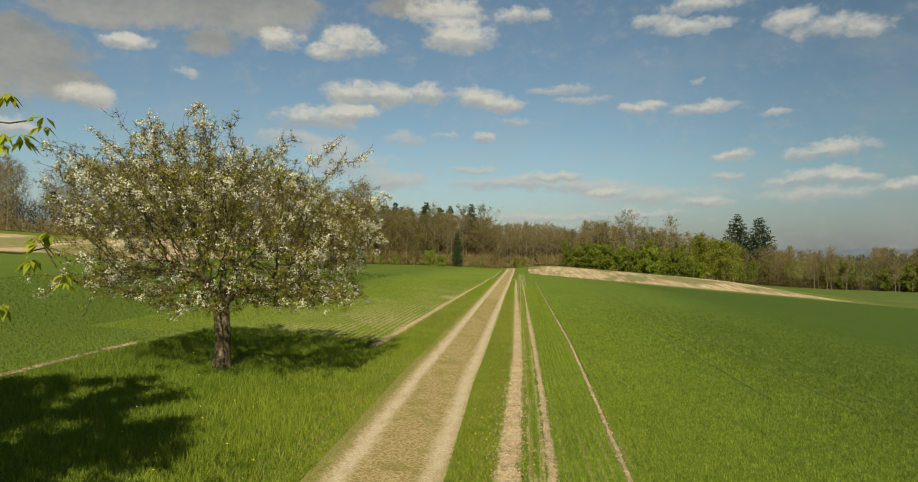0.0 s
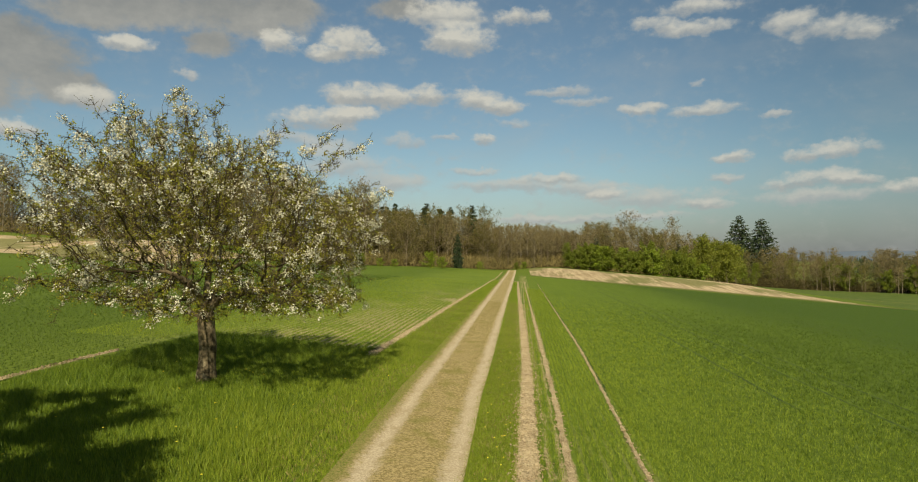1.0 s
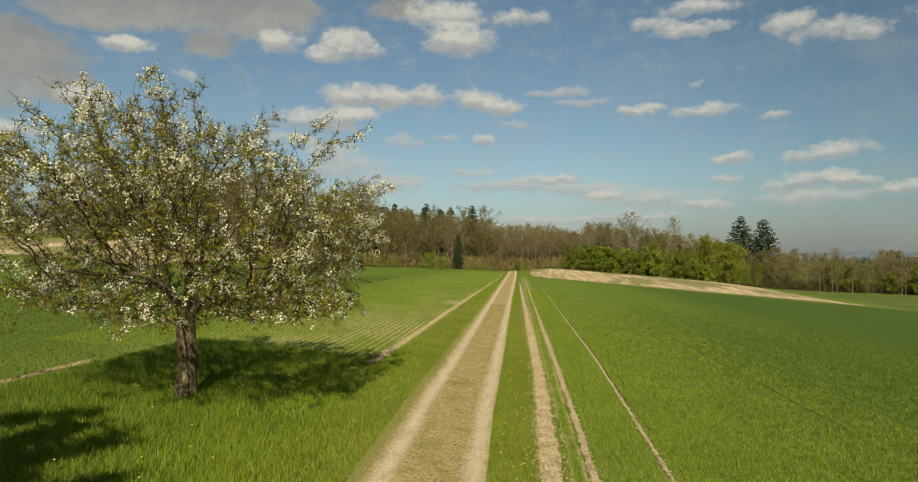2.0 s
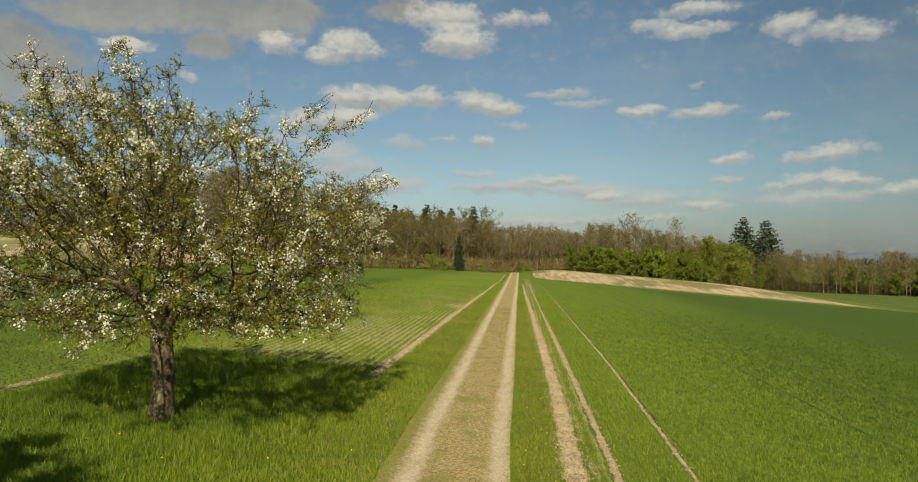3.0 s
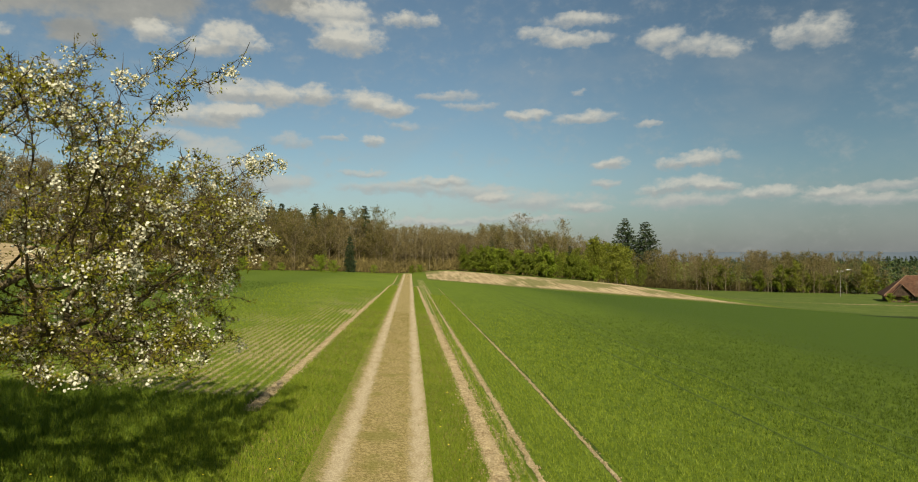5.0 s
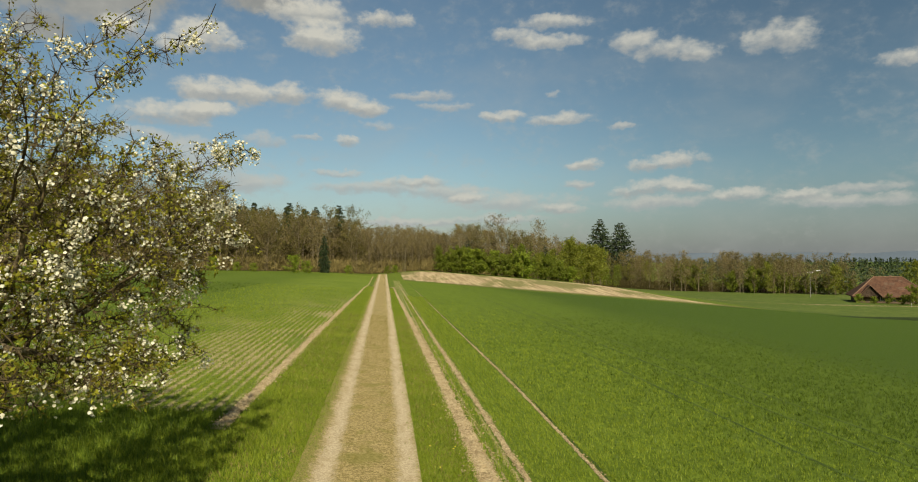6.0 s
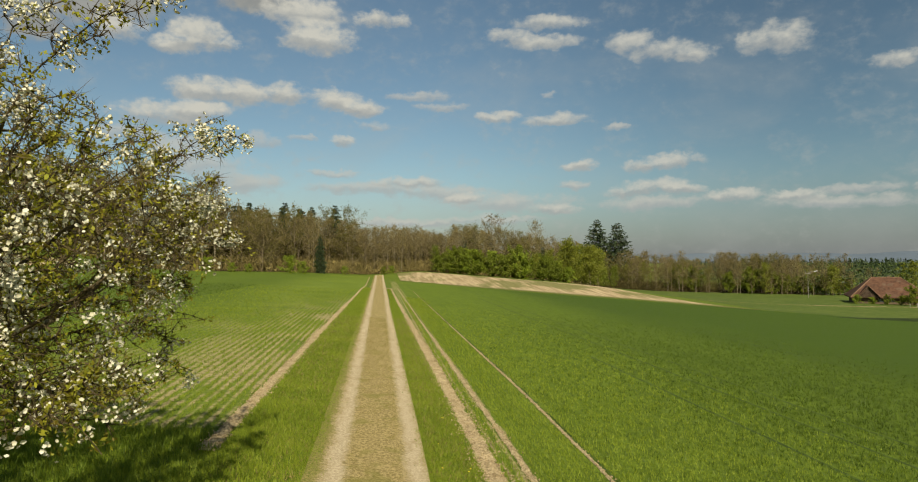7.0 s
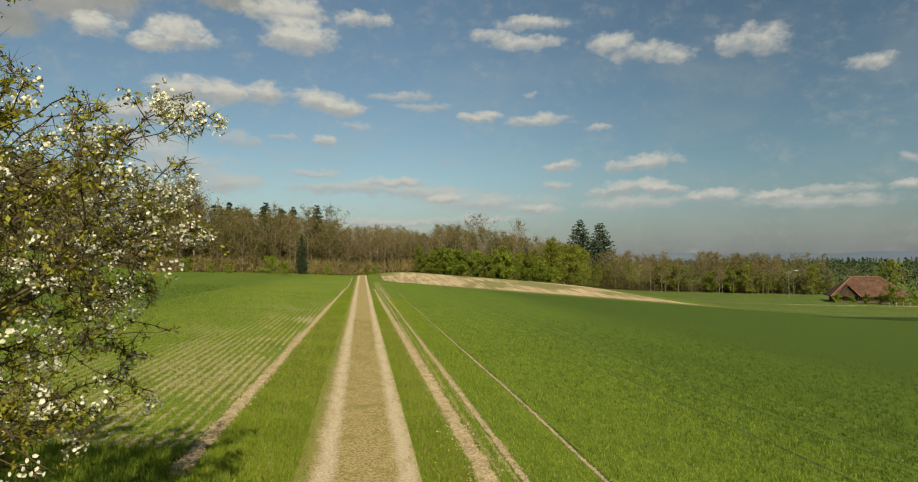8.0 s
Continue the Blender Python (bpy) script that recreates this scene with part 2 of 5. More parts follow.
YELLOW = leafy("yellow_green_leaves", (0.115, 0.132, 0.010), (0.235, 0.245, 0.020), 0.3)
NEEDLES = leafy("needles", (0.018, 0.032, 0.010), (0.046, 0.066, 0.018), 0.1)
GRASS = leafy("grass_blades", (0.078, 0.130, 0.008), (0.200, 0.262, 0.020), 0.35, 0.55, 0.25, fields=0.4)
VERGE = leafy("verge_grass", (0.118, 0.172, 0.011), (0.290, 0.340, 0.027), 0.38, 0.55, 0.25, fields=0.4)
CROP = leafy("young_wheat", (0.128, 0.182, 0.012), (0.280, 0.330, 0.030), 0.38, 0.55, 0.25, fields=0.2, vary=0.6)
# darker wheat; in the right field its colour stands in for cloud shade
DARKCROP = leafy("darker_wheat", (0.040, 0.070, 0.004), (0.090, 0.130, 0.009), 0.2, 0.55, 0.25, fields=0.12, vary=0.6)
DRYGRASS = leafy("dry_grass", (0.13, 0.12, 0.02), (0.36, 0.28, 0.10), 0.2, 0.7, 0.15)
PETAL = leafy("petals", (0.54, 0.50, 0.33), (0.76, 0.73, 0.55), 0.25, 0.6, 0.2)
LEAF = leafy("young_cherry_leaves", (0.140, 0.105, 0.010), (0.340, 0.345, 0.024), 0.4)
BIGLEAF = leafy("walnut_leaves", (0.22, 0.26, 0.010), (0.40, 0.43, 0.03), 0.5)
DANDELION = leafy("dandelion_petals", (0.75, 0.58, 0.02), (0.85, 0.70, 0.04), 0.2)


def crop_build(n, b, out):
    # soil shows between the rows near the track; further off the crop closes
    p = where(n)
    x, y, z = n.xyz(p)
    left = n.step(n.math("MULTIPLY", x, -1.0), 0.0, 1.0)
    right = n.math("SUBTRACT", 1.0, left)
    fine = n.noise(p, 7.0, 6, 0.7)
    drift = n.noise(n.vec("MULTIPLY", p, (5.0, 0.10, 1.0)), 1.0, 5, 0.65)
    broad = n.noise(n.vec("MULTIPLY", p, (1.0, 0.25, 1.0)), 0.12, 4, 0.6)
    sown = n.mix(n.step(broad, 0.3, 0.7), (0.138, 0.192, 0.014), (0.172, 0.230, 0.019))
    sown = n.mix(n.math("MULTIPLY", n.step(drift, 0.38, 0.66), 0.4), sown, (0.095, 0.137, 0.008))
    # cloud shade down the slope on the right, painted as a darker green
    sown = n.mix(n.step(n.math("ADD", x, n.math("MULTIPLY", broad, 30.0)), 19.0, 55.0), sown, (0.048, 0.084, 0.006))
    mottle = n.noise(n.vec("MULTIPLY", p, (1.0, 0.45, 1.0)), 1.1, 6, 0.75)
    sown = n.mix(n.math("MULTIPLY", n.step(mottle, 0.42, 0.60), 0.35), sown, (0.040, 0.070, 0.004))
    young = n.mix(n.step(broad, 0.3, 0.7), (0.140, 0.188, 0.016), (0.180, 0.228, 0.025))
    young = n.mix(n.math("MULTIPLY", n.step(n.noise(n.vec("MULTIPLY", p, (0.25, 1.0, 1.0)), 0.35, 4, 0.6), 0.5, 0.7), 0.45), young, (0.075, 0.115, 0.009))
    young = n.mix(n.step(n.math("MULTIPLY", x, -1.0), 8.0, 18.0), young, n.mix(n.step(broad, 0.3, 0.7), (0.084, 0.124, 0.010), (0.112, 0.155, 0.015)))
    green = n.mix(left, sown, young)
    green = n.mix(n.math("MULTIPLY", n.step(fine, 0.62, 0.36), 0.6), green, (0.066, 0.098, 0.005))
    # drilled rows: three to the metre on the left, four on the right
    row_left = n.math("COSINE", n.math("MULTIPLY", n.math("ADD", x, 3.9), 2 * math.pi / 0.30))
    row_right = n.math("SINE", n.math("MULTIPLY", x, 2 * math.pi / 0.24))
    row = n.math("ADD", n.math("MULTIPLY", row_left, left), n.math("MULTIPLY", row_right, right))
    patch = n.noise(n.vec("MULTIPLY", p, (1.0, 0.4, 1.0)), 0.42, 5, 0.62)
    crumbs = n.noise(n.vec("MULTIPLY", p, (1.0, 0.6, 1.0)), 3.2, 5, 0.7)
    # bare soil on the left: a belt beside the strip, in gaps of the rows and in whole patches
    belt = n.math("MULTIPLY", n.step(n.math("ADD", x, n.math("MULTIPLY", y, -0.10)), -18.0, -8.0), n.math("MULTIPLY", n.step(y, 23.0, 28.0), n.math("SUBTRACT", 1.0, n.step(y, 52.0, 92.0))))
    gap_left = n.math("ADD", n.math("MULTIPLY", row, -0.09), n.math("ADD", n.math("MULTIPLY", patch, 1.05), n.math("MULTIPLY", crumbs, 0.42)))
    bare_left = n.math("MULTIPLY", n.step(gap_left, 0.66, 0.84), n.math("MULTIPLY", belt, left))
    # bare soil on the right: between the strips only
    lane = n.math("MULTIPLY", n.step(n.math("MULTIPLY", x, -1.0), -5.2, -4.4), right)
    closed = n.math("MULTIPLY", n.step(x, 2.95, 3.15), n.math("ADD", 0.6, n.math("MULTIPLY", n.step(y, 11.0, 22.0), 0.36)))
    gap_right = n.math("ADD", n.math("MULTIPLY", row, 0.09), n.math("MULTIPLY", n.noise(n.vec("MULTIPLY", p, (2.4, 0.4, 1.0)), 1.5, 6, 0.7), 0.95))
    bare_right = n.math("MULTIPLY", n.step(gap_right, 0.44, 0.58), n.math("MULTIPLY", lane, n.math("SUBTRACT", 1.0, closed)))
    bare = n.math("ADD", n.math("MULTIPLY", bare_left, 0.85), n.math("MULTIPLY", bare_right, 0.8))
    earth = n.mix(n.step(fine, 0.38, 0.62), (0.26, 0.20, 0.085), (0.46, 0.37, 0.185))
    n.put(b.inputs["Base Color"], n.mix(bare, green, earth))
    bump(n, b, n.math("ADD", fine, n.math("MULTIPLY", row, -0.12)), 0.9, 0.10)


CROPFIELD = material("crop_field", crop_build, 0.9, 0.15)


def track_build(n, b, out):
    # two worn ruts, dry grass between them, trodden earth outside
    p = where(n)
    x, y, z = n.xyz(p)
    soft = n.noise(n.vec("MULTIPLY", p, (1.0, 0.45, 1.0)), 2.2, 6, 0.65)
    fine = n.noise(p, 22.0, 6, 0.7)
    grit = n.noise(p, 70.0, 3, 0.6)
    mid = n.add("ShaderNodeAttribute")
    mid.attribute_name = "across"
    side = mid.outputs["Fac"]
    d = n.math("ABSOLUTE", n.math("SUBTRACT", side, 0.05))
    d = n.math("ADD", d, n.math("MULTIPLY", n.math("SUBTRACT", soft, 0.5), 0.34))
    d = n.math("ADD", d, n.math("MULTIPLY", n.math("SUBTRACT", n.noise(n.vec("MULTIPLY", p, (1.0, 0.8, 1.0)), 15.0, 6, 0.75), 0.5), 0.5))
    d = n.math("ADD", d, n.math("MULTIPLY", n.math("SUBTRACT", n.noise(p, 4.5, 5, 0.7), 0.5), 0.32))
    rut = n.step(n.math("MULTIPLY", n.math("ABSOLUTE", n.math("SUBTRACT", d, 0.82)), -1.0), -0.33, -0.06)
    outer = n.step(d, 1.0, 1.22)
    gravel = n.mix(n.step(fine, 0.35, 0.65), (0.33, 0.256, 0.142), (0.56, 0.457, 0.287))
    gravel = n.mix(n.math("MULTIPLY", n.step(grit, 0.55, 0.7), 0.5), gravel, (0.64, 0.54, 0.38))
    dry = n.mix(n.step(n.noise(n.vec("MULTIPLY", p, (0.8, 1.0, 1.0)), 17.0, 6, 0.85), 0.40, 0.60), (0.165, 0.126, 0.040), (0.44, 0.335, 0.145))
    dry = n.mix(n.math("MULTIPLY", n.step(n.noise(p, 1.3, 5, 0.6), 0.50, 0.66), 0.5), dry, (0.15, 0.15, 0.020))
    edge = n.mix(n.step(fine, 0.36, 0.64), (0.11, 0.130, 0.016), (0.30, 0.24, 0.085))
    gravel = n.mix(n.math("MULTIPLY", n.step(n.noise(n.vec("MULTIPLY", p, (1.0, 0.35, 1.0)), 3.5, 5, 0.65), 0.48, 0.66), 0.55), gravel, (0.30, 0.225, 0.10))
    c = n.mix(rut, n.mix(outer, dry, edge), gravel)
    n.put(b.inputs["Base Color"], c)
    bump(n, b, n.math("ADD", fine, n.math("MULTIPLY", grit, 0.5)), 0.8, 0.025)


TRACK = material("farm_track", track_build, 0.95, 0.1)
PASTURE = two_tone("pasture", (0.055, 0.085, 0.008), (0.095, 0.125, 0.015), 0.6, relief=0.05, third=(0.12, 0.14, 0.03))
# the blue-grey of the hills is distance haze put into their base colour
HAZED_HILL = two_tone("distant_hill", (0.095, 0.120, 0.145), (0.115, 0.142, 0.165), 0.004, relief=0.0)
TILE = two_tone("roof_tiles", (0.060, 0.030, 0.017), (0.118, 0.058, 0.032), 1.3, relief=0.03, third=(0.13, 0.088, 0.058))
WALLWOOD = two_tone("weathered_wood", (0.07, 0.045, 0.03), (0.16, 0.11, 0.07), 3.0, relief=0.01)
PLASTER = two_tone("plaster", (0.55, 0.52, 0.46), (0.72, 0.70, 0.64), 2.0, relief=0.005)

# dark green for tramlines, and for the shadow line painted by the third strip
LANE = two_tone("dark_line_green", (0.032, 0.054, 0.005), (0.070, 0.104, 0.010), 3.0, relief=0.02)


# ---- shape of the land ----
def ss(lo, hi, v):
    k = np.clip((np.asarray(v, float) - lo) / (hi - lo), 0, 1)
    return k * k * (3 - 2 * k)


def land(x, y):
    """Height of the ground: it falls to the right, levels out to the left, and swells before the wood."""
    x, y = np.asarray(x, float), np.asarray(y, float)
    left = 2.6 * (1 - np.exp(np.minimum(x, 0) / 29)) + 1.6 * ss(40, 100, -x) + 3.0 * ss(95, 150, -x)
    xr = np.where(x < 90, np.maximum(x, 0), 90 + 40 * (1 - np.exp(-(np.maximum(x, 90) - 90) / 40)))
    left = left + ss(45, 80, -x) * (1.2 * ss(60, 100, y) + 3.2 * ss(98, 150, y))
    swell = 1.9 * ss(148, 190, y) * (1 - 0.8 * ss(55, 90, x)) * ss(-6, 14, x)
    z = 0.08 + left - 0.087 * xr + swell
    far = ss(320, 700, np.hypot(x, y))
    return z * (1 - far) - 13.0 * far


def mesh_object(name, verts, faces, mat, parent=None, smooth=False):
    """A mesh of equal-sided faces from arrays."""
    verts, faces = np.asarray(verts, np.float32), np.asarray(faces, np.int32)
    me = bpy.data.meshes.new(name)
    k = faces.shape[1]
    me.vertices.add(len(verts))
    me.vertices.foreach_set("co", verts.ravel())
    me.loops.add(faces.size)
    me.loops.foreach_set("vertex_index", faces.ravel())
    me.polygons.add(len(faces))
    me.polygons.foreach_set("loop_start", np.arange(0, faces.size, k, dtype=np.int32))
    if smooth:
        me.polygons.foreach_set("use_smooth", np.ones(len(faces), bool))
    me.update(calc_edges=True)
    me.materials.append(mat)
    ob = new(name, me)
    if parent:
        ob.parent = parent
    return ob


def sheet(name, xs, ys, mat, lift=0.0, bend=None, rough=0.0, seed=1):
    """A patch of ground over the grid xs by ys, lying on the land. bend shifts x by y; rough is its unevenness."""
    X, Y = np.meshgrid(xs, ys)
    if bend is not None:
        X = X + bend(X, Y)
    Z = land(X, Y) + lift
    if rough:
        Z = Z + np.random.default_rng(seed).normal(0, rough, Z.shape)
    nx, ny = len(xs), len(ys)
    i = (np.arange(ny - 1)[:, None] * nx + np.arange(nx - 1)).ravel()
    return mesh_object(name, np.stack([X, Y, Z], -1).reshape(-1, 3), np.stack([i, i + 1, i + nx + 1, i + nx], 1), mat, smooth=True)


def graded(lo, hi, near, growth=1.12, first=1.0, centre=0.0):
    """Grid lines, fine round the centre and coarser outwards."""
    up, d = [centre], first
    while up[-1] < hi:
        up.append(up[-1] + d)
        d = d if up[-1] - centre < near else d * growth
    down, d = [centre], first
    while down[-1] > lo:
        down.append(down[-1] - d)
        d = d if centre - down[-1] < near else d * growth
    return np.array(sorted(set(down + up)))


ground = sheet("ground", graded(-4200, 4200, 60, 1.15, 1.5), graded(-4200, 4200, 110, 1.15, 1.5, 40.0), MEADOW)
tagged(ground, "rolling spring meadow ground with short green grass", "ground", kind="structure")

def track_middle(y):
    """The farm track's middle line, not quite straight."""
    return np.interp(y, [0, 8, 13, 21, 28, 40, 70], [-0.26, -0.24, -0.26, -0.37, -0.34, -0.35, -0.37])


def strip_left(y):
    """Middle of the bare strip along the left field."""
    return np.interp(y, [20, 26, 92, 106, 114, 168], [-3.85, -3.80, -2.9, -2.75, -2.45, -2.6])


def strip_right(y):
    """Middle of the broad bare strip along the right field."""
    return np.interp(y, [0, 12, 28, 80, 150], [1.95, 1.98, 2.12, 1.65, 1.2])


def strip_second(y):
    return np.interp(y, [0, 12, 23, 85, 150], [2.85, 2.87, 2.90, 2.6, 2.4])


def strip_third(y):
    return np.interp(y, [0, 13, 24, 34, 150], [4.34, 4.40, 4.60, 4.75, 4.6])


def profile_track(X, Y):
    """Ruts a little sunken, the middle a little proud."""
    d = np.abs(X - track_middle(Y))
    return 0.03 - 0.05 * np.exp(-((d - 0.83) / 0.22) ** 2) - 0.03 * ss(1.2, 1.6, d)


def draped(name, X, Y, up, mat):
    """A grid of ground given by its own arrays, lying on the land."""
    Z = land(X, Y) + up
    ny, nx = X.shape
    i = (np.arange(ny - 1)[:, None] * nx + np.arange(nx - 1)).ravel()
    return mesh_object(name, np.stack([X, Y, Z], -1).reshape(-1, 3), np.stack([i, i + 1, i + nx + 1, i + nx], 1), mat, smooth=True)


along = np.concatenate([np.arange(-60, 2, 1.0), np.arange(2, 60, 0.25), np.arange(60, 184, 1.0)])
across, Y = np.meshgrid(np.linspace(-1.32, 1.10, 31), along)
X = across + track_middle(Y)
rg = np.random.default_rng(2)
track = draped("farm_track", X, Y, 0.03 + profile_track(X, Y) + rg.normal(0, 0.006, X.shape), TRACK)
track.data.attributes.new("across", "FLOAT", "POINT").data.foreach_set("value", across.ravel().astype(np.float32))
tagged(track, "farm track with dry grass between two pale gravel wheel ruts", "track", kind="structure")

field_right = sheet("field_right", np.concatenate([np.arange(1.75, 12, 0.5), np.arange(12, 131, 2.0)]), np.concatenate([np.arange(-10, 60, 1.0), np.arange(60, 149, 2.0)]), CROPFIELD, 0.02)
tagged(field_right, "field of young green wheat in drilled rows", "field", kind="structure")
ys_ = np.concatenate([np.arange(12, 60, 1.0), np.arange(60, 170, 2.0)])
X, Y = np.meshgrid(np.linspace(0, 1, 60) ** 1.8, ys_)
edge_l = np.where(ys_ < 27.5, -11.6, strip_left(ys_) + 0.25)[:, None]
field_left = draped("field_left", edge_l - X * (110 + edge_l), Y, 0.02, CROPFIELD)
tagged(field_left, "field of young green wheat beside the grass verge", "field", kind="structure")


def soil_strip(x_of_y, half, ya, yb, seed, clods=0.032, taper=(1.0, 0.55)):
    """A ragged strip of bare, cloddy soil along a field's edge."""
    r = np.random.default_rng(seed)
    ys = np.concatenate([np.arange(ya, min(yb, 45), 0.09), np.arange(max(ya, 45), yb, 0.4)])
    ys = np.unique(ys)
    f = np.linspace(-1, 1, 13)
    k = np.exp(-np.arange(-6, 7) ** 2 / 8.0)
    k /= k.sum()
    edge = [np.convolve(r.normal(0, 1, len(ys) + 12), k, "valid") * 0.38 + r.normal(0, 0.12, len(ys)) for _ in range(2)]
    wide = half * np.where(f[None] < 0, 1 + edge[0][:, None], 1 + edge[1][:, None])
    wide = wide * np.interp(ys, [26, 110], taper)[:, None]
    X = x_of_y(ys)[:, None] + f[None] * wide
    Y = np.repeat(ys[:, None], len(f), 1) + r.normal(0, 0.02, X.shape)
    up = 0.045 + np.abs(r.normal(0, clods, X.shape)) * (1 - f[None] ** 2) - 0.02 * f[None] ** 4
    ob = draped("bare_soil_strip", X, Y, up, SOIL)
    ob.data.polygons.foreach_set("use_smooth", np.zeros(len(ob.data.polygons), bool))
    return tagged(ob, "strip of bare dry cloddy soil along the crop", "soil strip", kind="structure")


soil_strip(strip_right, 0.225, -10, 112, 11, 0.018)
soil_strip(strip_second, 0.098, -10, 120, 12, 0.007, (0.8, 0.4))
soil_strip(strip_third, 0.085, -10, 110, 13, 0.006, (0.6, 0.4))
soil_strip(strip_left, 0.19, 26, 112, 14, 0.012, (1.0, 0.75))
soil_strip(strip_left, 0.16, 114, 168, 15)
soil_strip(lambda y: np.interp(y, [8, 15, 21], [-11.3, -11.6, -11.9]), 0.08, 8, 23, 16)
X, Y = np.meshgrid(np.linspace(-1.87, 2.83, 20), np.linspace(111.4, 112.6, 4))
cross = draped("crossing_path", X, Y, 0.06, SOIL)
tagged(cross, "short bare earth crossing over the farm track", "path", kind="structure")

# thin dark strip put where a shadow line edges the third soil strip
ys = np.unique(np.concatenate([np.arange(23, 60, 0.2), np.arange(60, 140, 1.0)]))
X = (np.interp(ys, [0, 13, 24, 34, 150], [4.45, 4.51, 4.70, 4.84, 4.68]) + 0.03 * np.sin(ys * 1.3) + 0.02 * np.sin(ys * 3.1))[:, None] + np.linspace(-0.035, 0.035, 4)[None]
furrow = draped("furrow", X, np.repeat(ys[:, None], 4, 1), 0.03, LANE)
tagged(furrow, "dark green strip painted as the shadow line beside bare soil", "furrow", kind="structure")
for tx, ta, tb in ((10.9, 24, 46), (13.5, 6, 105), (15.4, 6, 148), (28.4, 12, 140), (30.3, 12, 140)):
    ys = np.unique(np.concatenate([np.arange(ta, min(tb, 60), 0.3), np.arange(min(tb, 60), tb, 1.0)]))
    X = tx + np.linspace(-0.075, 0.075, 4)[None] + 0.02 * np.sin(ys * 0.9)[:, None] + 0 * ys[:, None]
    line = draped("tramline", X, np.repeat(ys[:, None], 4, 1), 0.028, LANE)
    tagged(line, "dark green wheel line through the wheat", "tramline", kind="structure")

# loose clods lie on the strips and a little beside them
def clods(x_of_y, half, ya, yb, n, seed):
    r = np.random.default_rng(seed)
    y = ya + (yb - ya) * r.random(n) ** 1.3
    x = x_of_y(y) + r.normal(0, half * 0.62, n)
    size = r.uniform(0.008, 0.034, n) * (1 + 0.4 * (r.random(n) < 0.08))
    c = np.stack([x, y, land(x, y) + 0.05], 1)
    q = np.array([(1, 0, 0), (0, 1, 0), (-1, 0, 0), (0, -1, 0), (0, 0, 0.8), (0, 0, -0.8)])
    V = c[:, None] + q[None] * size[:, None, None] * r.uniform(0.6, 1.3, (n, 6, 1)) + r.normal(0, 0.15, (n, 6, 3)) * size[:, None, None]
    f = np.array([(0, 1, 4), (1, 2, 4), (2, 3, 4), (3, 0, 4), (1, 0, 5), (2, 1, 5), (3, 2, 5), (0, 3, 5)])
    ob = mesh_object("soil_clods", V.reshape(-1, 3), (np.arange(n)[:, None, None] * 6 + f[None]).reshape(-1, 3), SOIL)
    return tagged(ob, "loose dry clods on the strip of bare soil", "soil clods", kind="stuff")


clods(strip_right, 0.29, 7, 60, 7500, 61)
clods(strip_second, 0.11, 7, 50, 1300, 62)
clods(strip_third, 0.07, 7, 45, 700, 63)
clods(strip_left, 0.2, 26, 70, 3200, 64)

# straw-coloured stubble below the wood, its edges curved
X, Y = np.meshgrid(np.arange(4.2, 84, 0.8), np.linspace(0, 1, 26))
near_y = 152 + 3.5 * np.exp(-((X - 4) / 10) ** 2) - 4.0 * ss(60, 84, X)
far_y = 194 - 4 * np.exp(-((X - 4) / 4) ** 2) - 44 * ss(50, 84, X) ** 1.2
rg = np.random.default_rng(8)
Y = near_y + (far_y - near_y) * Y + rg.normal(0, 0.3, X.shape)
stub = draped("stubble_field", X, Y, 0.05, STUBBLE)
tagged(stub, "strip of dry straw-coloured stubble below the wood", "field", kind="structure")
X, Y = np.meshgrid(np.linspace(-175, -58, 40), np.linspace(0, 1, 20))
bare_field = draped("bare_field", X, 101 + 0.12 * (X + 58) + Y * 46, 0.06, STUBBLE)
tagged(bare_field, "pale bare field beyond the green wheat", "field", kind="structure")
X, Y = np.meshgrid(np.linspace(86, 330, 60), np.linspace(0, 1, 24))
pasture = draped("pasture", X, 150 - 11 * ss(92, 110, X) + Y * 150, 0.03, PASTURE)
tagged(pasture, "light green pasture sloping towards a farmhouse", "pasture", kind="structure")
X, Y = np.meshgrid(np.linspace(84, 250, 60), np.linspace(0, 1, 4))
lane = draped("pale_lane", X, 186 + 0.02 * (X - 84) - 20 * ss(120, 250, X) + Y * 1.5, 0.06, STUBBLE)
tagged(lane, "pale grassy lane across the pasture", "lane", kind="structure")

# ---- building blocks of trees ----
def cones(p0, p1, r0, r1, sides):
    """Tapered tubes from p0 to p1, one each."""
    d = p1 - p0
    d = d / np.maximum(np.linalg.norm(d, axis=1, keepdims=True), 1e-6)
    ref = np.where(np.abs(d[:, 2:3]) < 0.9, [[0, 0, 1.0]], [[1.0, 0, 0]])
    u = np.cross(d, ref)
    u /= np.linalg.norm(u, axis=1, keepdims=True)
    v = np.cross(d, u)
    a = np.arange(sides) * 2 * np.pi / sides
    ring = u[:, None] * np.cos(a)[None, :, None] + v[:, None] * np.sin(a)[None, :, None]
    V = np.concatenate([p0[:, None] + ring * r0[:, None, None], p1[:, None] + ring * r1[:, None, None]], 1)
    i = np.arange(sides)
    j = (i + 1) % sides
    q = np.stack([i, j, j + sides, i + sides], 1)
    F = (np.arange(len(p0))[:, None, None] * 2 * sides + q[None]).reshape(-1, 4)
    return V.reshape(-1, 3), F


